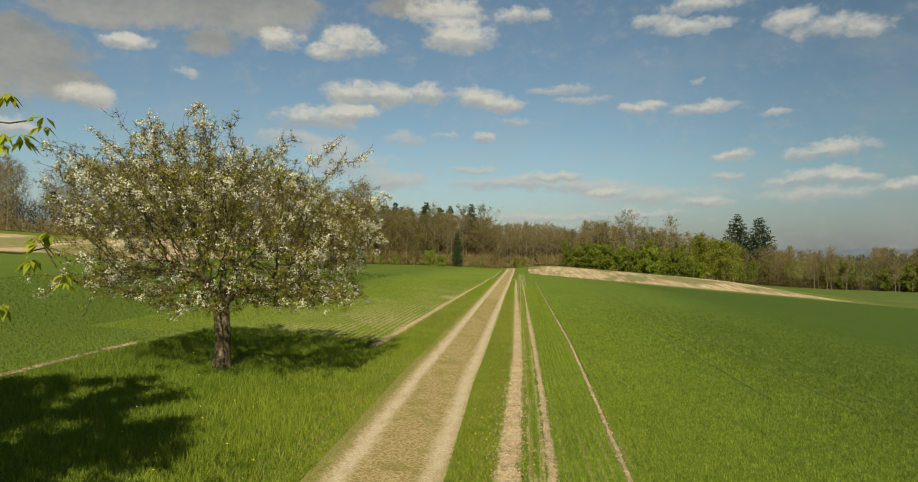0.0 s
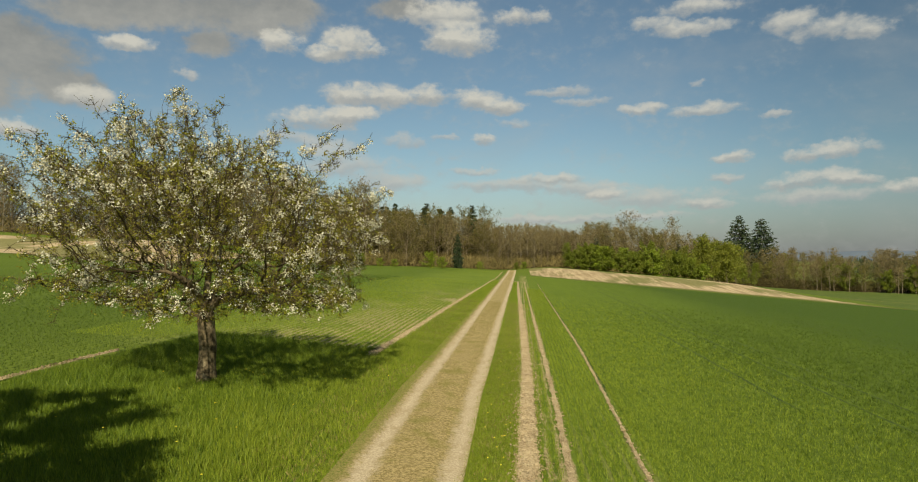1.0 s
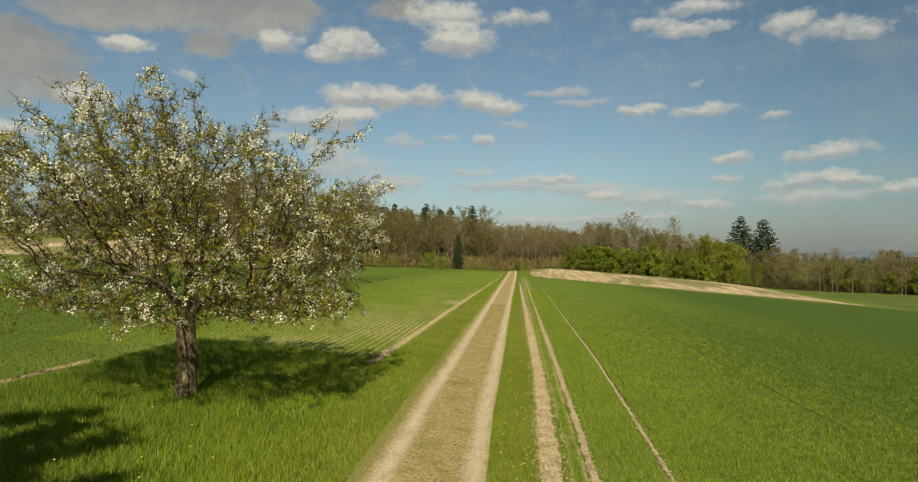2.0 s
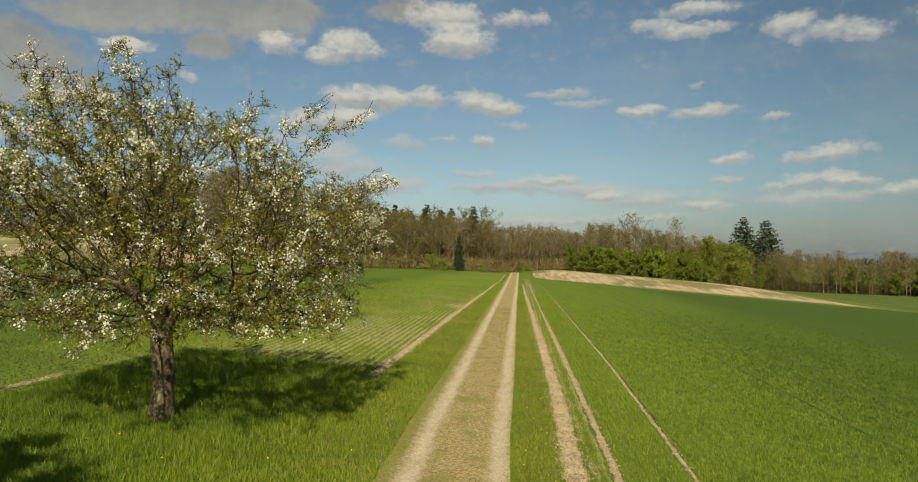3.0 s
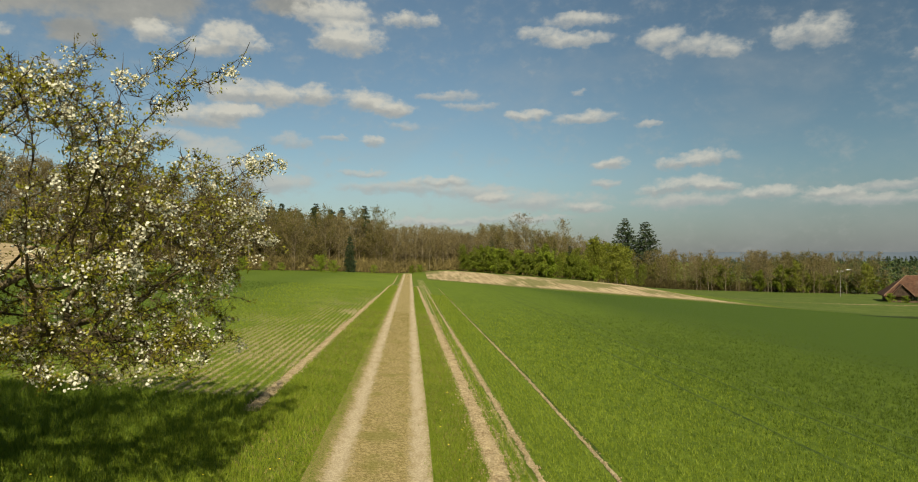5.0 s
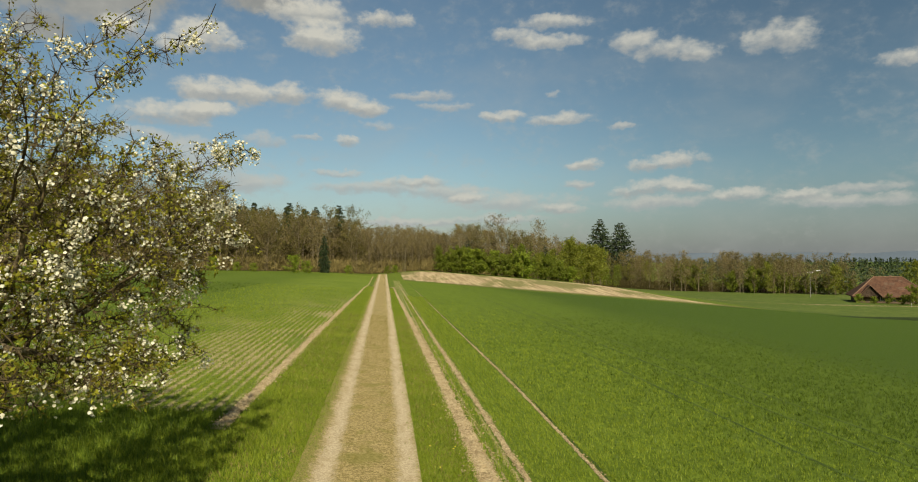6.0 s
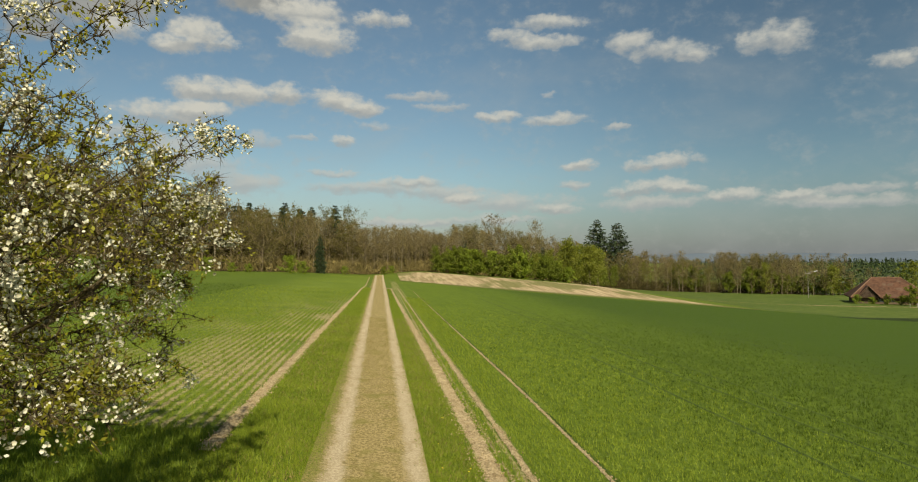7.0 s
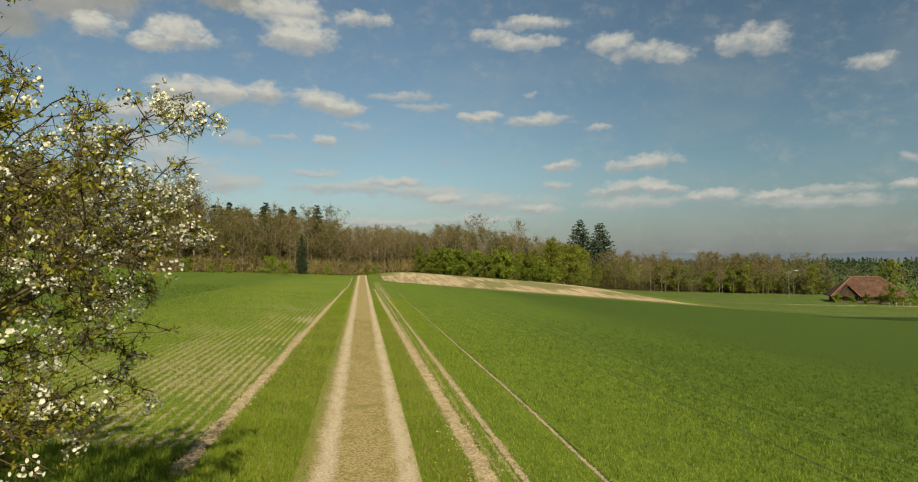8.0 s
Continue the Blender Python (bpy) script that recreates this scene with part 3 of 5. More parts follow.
def blades(p0, d, length, width, r, droop=0.0):
    """One long thin triangle each: twigs, needles, grass."""
    side = np.cross(d, r.normal(size=d.shape))
    side /= np.maximum(np.linalg.norm(side, axis=1, keepdims=True), 1e-6)
    tip = p0 + d * length[:, None]
    tip[:, 2] -= droop * length
    V = np.stack([p0 - side * width[:, None], p0 + side * width[:, None], tip], 1)
    return V.reshape(-1, 3), np.arange(len(p0) * 3).reshape(-1, 3)


def unit(v):
    return v / np.maximum(np.linalg.norm(v, axis=-1, keepdims=True), 1e-9)


def flakes(p, size, r, squash=1.0):
    """Small leaf-shaped quads turned at random."""
    n = len(p)
    a = unit(r.normal(size=(n, 3)))
    b = unit(np.cross(a, r.normal(size=(n, 3))))
    s = size[:, None]
    V = np.stack([p - a * s, p + b * s * 0.5 * squash, p + a * s, p - b * s * 0.5 * squash], 1)
    return V.reshape(-1, 3), np.arange(n * 4).reshape(-1, 4)


def thing(name, at, label, category, group="", kind=""):
    e = new(name)
    e.empty_display_size = 0.3
    e.location = at
    return tagged(e, label, category, group, kind)


WOODBARK = two_tone("wood_bark", (0.10, 0.078, 0.045), (0.24, 0.185, 0.11), 2.0, relief=0.0)


def skeleton_tree(r, height, clear, spread, limbs, upsweep):
    """Trunk and limbs as (p0, p1, r0, r1) rows, and the finer boughs as (p0, p1) rows."""
    rows, ends = [], []
    n = 7
    lean = r.normal(0, 0.012 * height, (n + 1, 2)).cumsum(0) * 0.5
    axis = np.array([[lean[i, 0], lean[i, 1], height * 0.97 * i / n] for i in range(n + 1)])
    rad = height * 0.0105 * (1 - 0.9 * np.linspace(0, 1, n + 1) ** 0.9)
    for i in range(n):
        rows.append((axis[i], axis[i + 1], rad[i], rad[i + 1]))
    for k in range(limbs):
        f = clear + (1 - clear) * (k + r.random()) / limbs
        p = np.array([np.interp(f * n, np.arange(n + 1), axis[:, c]) for c in range(3)])
        az_ = k * 2.4 + r.normal(0, 0.4)
        dome = np.sin(np.pi * (0.25 + 0.68 * (f - clear) / (1 - clear)))
        L = spread * (0.12 + 0.95 * dome) * r.uniform(0.7, 1.15)
        d = unit(np.array([np.cos(az_), np.sin(az_), upsweep * r.uniform(0.6, 1.4) * (0.7 + 0.9 * f)]))
        rr = height * 0.0042 * (1.1 - f)
        for s in range(3):
            q = p + d * L / 3
            rows.append((p, q, rr * (1 - s * 0.28), rr * (1 - (s + 1) * 0.28)))
            for _ in range(2):
                d2 = unit(d + r.normal(0, 0.75, 3) + [0, 0, 0.1])
                ends.append((q, q + d2 * L * r.uniform(0.2, 0.42)))
            ends.append((p, q))
            p, d = q, unit(d + r.normal(0, 0.3, 3) + [0, 0, 0.04])
    return [np.array([row[i] for row in rows]) for i in range(4)], ends


def far_tree(name, seed, height, spread, clear, mat, leaf_mat=None, leaves=0, twigs=1800, limbs=22, upsweep=0.75, label="", size=0.22, bark=None, droop=0.0):
    """A tree of the wood: tapered trunk with limbs, and a crown of twigs or leaves."""
    r = np.random.default_rng(seed)
    (p0, p1, r0, r1), ends = skeleton_tree(r, height, clear, spread, limbs, upsweep)
    t = thing(name, (0, 0, -300), label, "shrub" if name == "shrub" else "tree", "shrubs of the wood edge" if name == "shrub" else "trees of the wood")
    mesh_object("trunk", *cones(p0, p1, np.maximum(r0, 0.03), np.maximum(r1, 0.015), 4), bark or WOODBARK, t)
    a, b = np.array([e[0] for e in ends]), np.array([e[1] for e in ends])
    k = r.integers(0, len(a), twigs)
    base = a[k] + (b - a)[k] * r.random((twigs, 1)) ** 0.7
    d = unit(unit((b - a)[k]) * 0.6 + r.normal(0, 0.8, (twigs, 3)) + [0, 0, 0.08])
    L = r.uniform(0.35, 1.2, twigs) * height / 17
    base, d = np.concatenate([a, base]), np.concatenate([unit(b - a), d])
    L = np.concatenate([np.linalg.norm(b - a, axis=1) * 1.05, L])
    wide = np.concatenate([np.full(len(a), 0.04), 0.026 * r.uniform(0.6, 1.6, twigs)])
    tagged(mesh_object("crown", *blades(base, d, L, wide, r), mat, t), kind="stuff")
    if leaves:
        k = r.integers(0, len(a), leaves)
        base = a[k] + (b - a)[k] * r.random((leaves, 1)) * 1.1 + r.normal(0, 0.03 * height, (leaves, 3))
        base[:, 2] = np.maximum(base[:, 2], height * 0.02)
        tagged(mesh_object("foliage", *blades(base, unit(r.normal(size=(leaves, 3))), r.uniform(1.0, 2.2, leaves) * size, r.uniform(0.5, 1.0, leaves) * size, r), leaf_mat, t), kind="stuff")
    return t


def conifer(name, seed, height, spread, label, whorls=34, bare=0.06, gaps=0.2):
    """A spruce or fir: straight trunk, whorls of drooping boughs set with needle sprays."""
    r = np.random.default_rng(seed)
    t = thing(name, (0, 0, -300), label, "conifer", "conifers of the wood")
    hs = np.linspace(0, height, 9)
    ax = np.stack([hs * 0, hs * 0, hs], 1)
    rad = height * 0.011 * (1 - 0.95 * hs / height)
    mesh_object("trunk", *cones(ax[:-1], ax[1:], rad[:-1], rad[1:], 6), WOODBARK, t)
    P0, P1, V0, D0, L0 = [], [], [], [], []
    for i in range(whorls):
        f = bare + (1 - bare) * (i + r.random() * 0.6) / whorls
        L = spread * (1 - f) ** 0.65 * r.uniform(0.75, 1.1) + 0.25
        m = 7
        for k in range(m):
            if r.random() < gaps:
                continue
            az = k * 2 * np.pi / m + i * 0.9 + r.normal(0, 0.2)
            l = L * r.uniform(0.65, 1.15)
            p = np.array([0, 0, f * height])
            q = p + np.array([np.cos(az) * l, np.sin(az) * l, l * (-0.28 + 0.5 * f)])
            P0.append(p), P1.append(q)
            c = int(10 + 24 * l / spread)
            s = r.random(c) ** 0.7
            base = p + (q - p) * s[:, None] + r.normal(0, 0.06 * l + 0.05, (c, 3))
            d = unit(unit(q - p) + r.normal(0, 0.7, (c, 3)) + [0, 0, -0.35])
            V0.append(base), D0.append(d), L0.append(r.uniform(0.5, 1.15, c) * (0.45 + 0.17 * l))
    P0, P1 = np.array(P0), np.array(P1)
    tagged(mesh_object("boughs", *cones(P0, P1, np.full(len(P0), 0.05), np.full(len(P0), 0.012), 3), WOODBARK, t), kind="stuff")
    V, D, L = np.concatenate(V0), np.concatenate(D0), np.concatenate(L0)
    tagged(mesh_object("foliage", *blades(V, D, L, L * 0.26, r), NEEDLES, t), kind="stuff")
    return t


def plant(proto, x, y, scale=1.0, turn=0.0, sink=0.15):
    return copy_thing(proto, pose(x, y, float(land(x, y)) - sink, 0, 0, turn) @ Matrix.Scale(scale, 4))


# prototypes for the wood stand far below the land and are taken away at the end
rw = random.Random(4)
PALEBARK = two_tone("pale_bark", (0.15, 0.12, 0.07), (0.31, 0.255, 0.16), 2.0, relief=0.0)
bare = [far_tree("bare_tree", s, 17, sp, cl, FAR_TWIG, HAZE, 900, 900, 21, size=0.15, label="tall bare brown deciduous tree of the wood edge", bark=bk)
        for s, sp, cl, bk in ((1, 5.0, 0.16, None), (2, 4.6, 0.28, PALEBARK), (3, 5.8, 0.12, None), (4, 4.2, 0.35, PALEBARK))]
budding = [far_tree("budding_tree", s, 17, sp, 0.14, BUDS, BUDS, 1250, 650, 20, label="budding olive-brown deciduous tree of the wood edge", size=0.17)
           for s, sp in ((5, 5.0), (6, 5.8))]
leafing = [far_tree("leafing_tree", s, 14, sp, 0.06, BUDS, m, 3200, 250, 22, label=l, size=0.22)
           for s, sp, m, l in ((7, 4.6, SPRING, "tree in fresh light-green spring leaf"), (8, 4.6, YELLOW, "tree in yellow-green spring leaf"))]
shrubs = [far_tree("shrub", s, 7, 3.6, 0.02, BUDS, m, 2800, 60, 20, 0.6, label=l, size=0.22)
          for s, m, l in ((9, SHRUB, "dense green shrub at the wood edge"), (10, FRESH, "bright light-green shrub at the wood edge"))]
spruces = [conifer("spruce", s, 20, sp, "dark green spruce of the wood") for s, sp in ((11, 4.0), (12, 3.4))]
firs = [conifer("fir", s, 28, 10.5, "tall dark fir with tiered irregular boughs above the wood", 34, 0.08, 0.15) for s in (13, 14)]
protos = bare + budding + leafing + shrubs + spruces + firs
BASE = {"bare_tree": 17, "budding_tree": 17, "leafing_tree": 14, "shrub": 7, "spruce": 20}


def stand(n, xa, ya, xb, yb, depth, kinds, h0, h1):
    """Trees strewn along a line, some way back from it."""
    for i in range(n):
        f = (i + rw.random()) / n
        k = rw.choice(kinds)
        s = rw.uniform(h0, h1) / BASE[k.name.split(".")[0]]
        plant(k, xa + (xb - xa) * f + rw.gauss(0, 1.0), ya + (yb - ya) * f + depth * rw.random() ** 1.3, s, rw.uniform(0, 360))


def thicket(name, line, depth, n, high, seed, mat, label):
    """Bare undergrowth along the wood's edge."""
    r = np.random.default_rng(seed)
    line = np.array(line, float)
    f = r.random(n) * (len(line) - 1)
    i = np.minimum(f.astype(int), len(line) - 2)
    p = line[i] + (line[i + 1] - line[i]) * (f - i)[:, None]
    p[:, 1] += depth * r.random(n)
    base = np.stack([p[:, 0], p[:, 1], land(p[:, 0], p[:, 1])], 1)
    lift_ = r.random(n) ** 1.6 * high * 0.7
    base[:, 2] += lift_
    d = unit(r.normal(0, 0.8, (n, 3)) + [0, 0, 0.8])
    ob = mesh_object(name, *blades(base, d, r.uniform(0.5, 1.1, n) * high * 0.5, r.uniform(0.03, 0.07, n), r), mat)
    return tagged(ob, label, "undergrowth", kind="stuff")


EDGE_A = [(-175, 150), (-85, 165), (-38, 167), (-8, 184), (24, 222), (75, 258)]
EDGE_B = [(70, 278), (96, 272), (112, 266), (140, 268), (180, 252)]
LITTER = two_tone("leaf_litter", (0.05, 0.038, 0.016), (0.12, 0.085, 0.038), 1.2, relief=0.03)


def forest_floor(line, depth):
    line = np.array(line, float)
    f = np.linspace(0, len(line) - 1, 90)
    X = np.interp(f, np.arange(len(line)), line[:, 0])
    Y0 = np.interp(f, np.arange(len(line)), line[:, 1])
    k = np.linspace(0, 1, 24)[:, None]
    X, Y = np.repeat(X[None], 24, 0), Y0[None] + 1.0 + k * depth
    return tagged(draped("forest_floor", X, Y, 0.08, LITTER), "brown leaf litter under the trees of the wood", "forest floor", kind="structure")


forest_floor(EDGE_A, 110)
forest_floor(EDGE_B, 60)
thicket("undergrowth", EDGE_A, 18, 40000, 4.4, 31, BRUSH, "brown bare undergrowth below the trees of the wood")
# added dark backing behind the front trunks, coloured as the wood's inner shade
thicket("undergrowth", [(a, b + 16) for a, b in EDGE_A], 12, 52000, 11.0, 34, SHADEDTWIG, "dark backing of twigs, the wood's inner shade in their colour")
# shade below the right-hand row is likewise in the twig colour
thicket("undergrowth", EDGE_B, 24, 26000, 4.5, 32, SHADEDTWIG, "bare undergrowth below the row of trees, shade in its darker brown")
stand(44, -185, 150, -85, 165, 30, bare + budding[:1], 17, 21)
stand(34, -240, 185, -60, 205, 30, bare + budding, 14, 17.5)
stand(38, -85, 165, -38, 168, 34, bare + bare + budding, 16, 22)
stand(48, -38, 170, -8, 186, 34, bare + budding, 12.5, 16)
stand(17, -60, 196, -14, 203, 8, spruces, 17, 20)
stand(20, -102, 166, -64, 167, 16, bare, 17.5, 20.5)
stand(76, -10, 188, 26, 224, 34, bare, 11, 13.5)
stand(64, 24, 226, 80, 264, 40, bare + budding + bare, 13.5, 17)
stand(12, 20, 236, 80, 270, 20, spruces, 12, 15.5)
stand(34, 15, 207, 60, 214, 5, shrubs[:1] + shrubs + leafing, 4.8, 7.5)
stand(14, 40, 216, 88, 250, 8, leafing + shrubs[:1] + leafing[1:], 7, 11)
stand(9, 58, 216, 73, 226, 7, leafing + leafing[1:], 11, 14)
stand(90, 76, 292, 182, 250, 34, bare + budding + bare, 12.5, 16.5)
stand(16, 78, 282, 112, 280, 8, budding + leafing[1:], 8, 13)
stand(16, 100, 270, 132, 262, 12, budding + bare, 10, 13.5)
stand(14, 140, 262, 182, 246, 6, leafing[1:] + budding + bare, 8, 12)
stand(26, 112, 272, 184, 250, 8, shrubs[:1] + budding[:1], 6, 10)
stand(16, -60, 165, 10, 186, 2, shrubs[:1] + budding, 1.8, 3.2)
stand(12, 182, 250, 300, 265, 50, bare + budding + leafing, 9, 13)
plant(firs[0], 98.3, 303.7, 1.09, 20)
plant(firs[1], 107.0, 301.0, 1.05, 140)
plant(leafing[1], 112.0, 290.0, 0.95, 40)
plant(bare[2], 49.4, 292.0, 1.48, 10)
plant(bare[0], 46.0, 296.0, 1.35, 80)
plant(bare[1], 66.0, 290.0, 1.42, 50)
plant(budding[1], -9.0, 194.0, 1.02, 0)
plant(budding[1], -14.5, 196.0, 1.0, 90)
plant(shrubs[1], -20.4, 164.5, 0.56, 0)
plant(shrubs[1], -17.6, 165.0, 0.4, 70)
for bx, by, bs in ((-38, 164, 0.45), (-33, 164, 0.3), (-29.5, 165, 0.28), (-9, 178, 0.3), (3, 192, 0.3)):
    plant(shrubs[1], bx, by, bs, bx * 9)
plant(spruces[0], -14.8, 177, 0.46, 0)
plant(spruces[0], 28.0, 233, 0.62, 0)

# ---- the blossoming cherry tree ----
CHERRY = np.array([-7.03, 19.47, float(land(-7.03, 19.47))])


def colonise(r, stems, pts, step, reach, kill, rounds):
    """Grow limbs towards points of the crown. Gives nodes and each one's parent."""
    nodes = [np.array(p, float) for p, _ in stems]
    parent = [q for _, q in stems]
    near = np.full(len(pts), 1e9)
    who = np.zeros(len(pts), int)
    alive = np.ones(len(pts), bool)
    first = 0
    for _ in range(rounds):
        N = np.array(nodes[first:])
        if len(N) == 0:
            break
        D = np.linalg.norm(pts[:, None] - N[None], axis=2)
        m = D.argmin(1)
        d = D[np.arange(len(pts)), m]
        better = d < near
        near[better], who[better] = d[better], m[better] + first
        alive &= near > kill
        use = alive & (near < reach)
        if not use.any():
            break
        allN = np.array(nodes)
        first = len(nodes)
        pull = np.zeros_like(allN)
        np.add.at(pull, who[use], unit(pts[use] - allN[who[use]]))
        for i in np.unique(who[use]):
            q = nodes[i] + step * unit(unit(pull[i]) + r.normal(0, 0.13, 3))
            nodes.append(q)
            parent.append(i)
    return np.array(nodes), np.array(parent)


def radii(nodes, parent, tip, power=2.3):
    a = np.zeros(len(nodes))
    kids = np.zeros(len(nodes), int)
    for i in range(len(nodes) - 1, -1, -1):
        if kids[i] == 0:
            a[i] = tip ** power
        if parent[i] >= 0:
            a[parent[i]] += a[i]
            kids[parent[i]] += 1
    return a ** (1 / power), kids


def blossom_clusters(centres, r):
    """Each cluster: some open five-petalled flowers round a spur."""
    k = 13
    n = len(centres) * k
    c = np.repeat(centres, k, 0) + r.normal(0, 0.048, (n, 3))
    ax = unit(c - np.repeat(centres, k, 0) + r.normal(0, 0.06, (n, 3)))
    u = unit(np.cross(ax, r.normal(size=(n, 3))))
    v = np.cross(ax, u)
    ang = np.arange(5) * 2 * np.pi / 5
    R = r.uniform(0.017, 0.026, (n, 1, 1))
    mid = ang + np.pi / 5
    out = u[:, None] * np.cos(ang)[None, :, None] + v[:, None] * np.sin(ang)[None, :, None]
    tipv = c[:, None] + out * R + ax[:, None] * R * 0.8
    V = np.concatenate([c[:, None], tipv], 1)
    f = np.stack([np.zeros(5, int), 1 + np.arange(5), 1 + (np.arange(5) + 1) % 5], 1)
    F = (np.arange(n)[:, None, None] * 6 + f[None]).reshape(-1, 3)
    return V.reshape(-1, 3), F


def crown_points(r, n, centre, radius, low):
    """Points in an uneven dome, thicker towards its skin."""
    out = []
    while len(out) < n:
        q = r.normal(size=3)
        q /= np.linalg.norm(q)
        rad = r.random() ** 0.42
        lump = 1 + 0.16 * noise.noise(Vector(q * 2.2) + Vector((5, 1, 2))) + 0.10 * noise.noise(Vector(q * 5.1))
        p = centre + q * radius * rad * lump
        if p[2] < low(p):
            continue
        if noise.noise(Vector(p * 0.55) + Vector((9, 3, 7))) < -0.2:
            continue
        out.append(p)
    return np.array(out)


def grown_tree(t, r, nodes, parent, first_limb, trunk_r, foot_r, power, bark):
    """Meshes for a grown skeleton: trunk, each limb, and the joined branches and twigs."""
    rad, kids = radii(nodes, parent, 0.0075, power)
    rad = np.maximum(rad * trunk_r / rad[1], 0.0065)
    rad[0] = foot_r
    fork = first_limb - 1
    limb = np.full(len(nodes), -1)
    for i in range(first_limb, len(nodes)):
        limb[i] = i if parent[i] == fork else limb[parent[i]]
    kid = np.arange(1, len(nodes))
    pa = parent[kid]
    r0, r1 = np.minimum(rad[pa], rad[kid] * 1.35), rad[kid]
    r0[:fork] = rad[pa][:fork]
    over = nodes[kid] + unit(nodes[kid] - nodes[pa]) * (rad[kid] * 0.35)[:, None]
    stem = kid < first_limb
    thick = (rad[kid] > 0.035) & ~stem
    mid = (rad[kid] <= 0.035) & (rad[kid] > 0.012)
    thin = rad[kid] <= 0.012

    def tubes(name, m, sides, mat):
        return mesh_object(name, *cones(nodes[pa][m], over[m], r0[m], r1[m], sides), mat, t, smooth=sides > 4)
    tubes("trunk", stem, 16, bark)
    for l in np.unique(limb[kid][thick]):
        tubes("limb", thick & (limb[kid] == l), 7, bark)
    # each branch that springs from a limb is a part; the smallest are joined
    branch = np.full(len(nodes), -1)
    for i in range(1, len(nodes)):
        if mid[i - 1]:
            branch[i] = branch[parent[i]] if branch[parent[i]] >= 0 else i
    ids, size = np.unique(branch[kid][mid], return_counts=True)
    big = ids[np.argsort(-size)][:180]
    for b in big:
        tubes("branch", mid & (branch[kid] == b), 4, TWIG)
    rest = mid & ~np.isin(branch[kid], big)
    if rest.any():
        tagged(tubes("branchwork", rest, 4, TWIG), kind="stuff")
    tagged(tubes("twigwork", thin, 3, TWIG), kind="stuff")
    return rad


def cherry_tree():
    r = np.random.default_rng(21)
    t = thing("cherry_tree", CHERRY, "old cherry tree in white blossom standing in grass", "tree")
    centre = np.array([0.1, -0.3, 4.35])
    pts = crown_points(r, 5000, np.zeros(3), np.array([4.5, 4.75, 2.95]), lambda p: -2.45 - 0.36 * min(0, p[0] + 1.2))
    pts[:, 2] *= 1 - 0.08 * pts[:, 0] * (pts[:, 2] > 0)
    pts += centre
    # low boughs: one reaching far out over the field, one on the other side
    low_r = np.concatenate([r.normal(0, 1, (760, 3)) * [0.8, 0.9, 0.2] + [3.1, -0.5, 2.42], r.normal(0, 1, (140, 3)) * [0.9, 1.0, 0.3] + [-2.8, -0.6, 3.0]])
    # leading boughs that reach out past the dome
    lead = []
    for _ in range(38):
        q = unit(r.normal(size=3) + [0, 0, 0.25])
        if q[2] < -0.1:
            continue
        foot, tip_ = centre + q * [4.0, 4.3, 2.7], centre + q * [4.45, 4.75, 2.95] * r.uniform(1.12, 1.27)
        tip_[2] += r.uniform(-0.2, 0.3)
        s = r.random(26)[:, None]
        lead.append(foot + (tip_ - foot) * s + r.normal(0, 0.15, (26, 3)))
    # long boughs that stand clear of the dome, two on either side
    for foot, tip_ in (((2.5, -0.3, 5.1), (3.0, -0.3, 6.7)), ((2.8, -0.4, 5.2), (4.2, -0.4, 6.4)), ((3.0, 2.0, 5.0), (4.5, 2.9, 6.0)), ((3.2, 2.6, 4.2), (4.5, 3.4, 4.6)), ((-2.3, -0.3, 6.2), (-3.4, -0.3, 8.1)), ((-3.5, -0.3, 5.8), (-5.3, -0.3, 6.9)), ((-2.6, -0.5, 6.3), (-4.0, -0.5, 7.4))):
        s = np.linspace(0, 1, 14)[:, None]
        lead.append(np.array(foot) + (np.array(tip_) - np.array(foot)) * s + r.normal(0, 0.06, (14, 3)))
    lead.append(r.normal(0, 1, (380, 3)) * [0.6, 0.9, 0.7] + [3.0, 2.6, 4.1])
    pts = np.concatenate([pts, *lead, r.normal(0, 1, (300, 3)) * [1.3, 1.6, 0.5] + [-2.0, 0.4, 3.3]])
    pts = np.concatenate([pts, low_r[(low_r[:, 0] < 4.2) & (low_r[:, 1] > -3.2) & (low_r[:, 2] > 1.9)]])
    stems = [((0, 0, -0.1), -1), ((0.02, 0, 0.45), 0), ((0.05, 0.0, 1.0), 1), ((0.0, 0, 1.5), 2), ((-0.03, 0, 1.95), 3),
             ((0.18, 0, 2.2), 4), ((0.55, -0.05, 2.4), 5), ((1.1, -0.1, 2.55), 6), ((1.8, -0.1, 2.6), 7),
             ((-0.35, 0.1, 2.35), 4), ((-0.8, 0.3, 2.8), 9), ((-0.05, -0.3, 2.4), 4), ((-0.1, -0.8, 2.8), 11),
             ((0.0, 0.35, 2.45), 4), ((0.1, 0.8, 3.0), 13), ((0.0, 0.0, 2.6), 4), ((0.05, 0.05, 3.2), 15)]
    nodes, parent = colonise(r, stems, pts, 0.16, 1.8, 0.22, 150)
    rad = grown_tree(t, r, nodes, parent, 5, 0.238, 0.32, 1.85, BARK)
    stub = np.array([[-0.12, 0, 1.85]]), np.array([[-0.52, -0.05, 1.98]])
    mesh_object("limb_stub", *cones(*stub, np.array([0.10]), np.array([0.055]), 8), BARK, t, smooth=True)
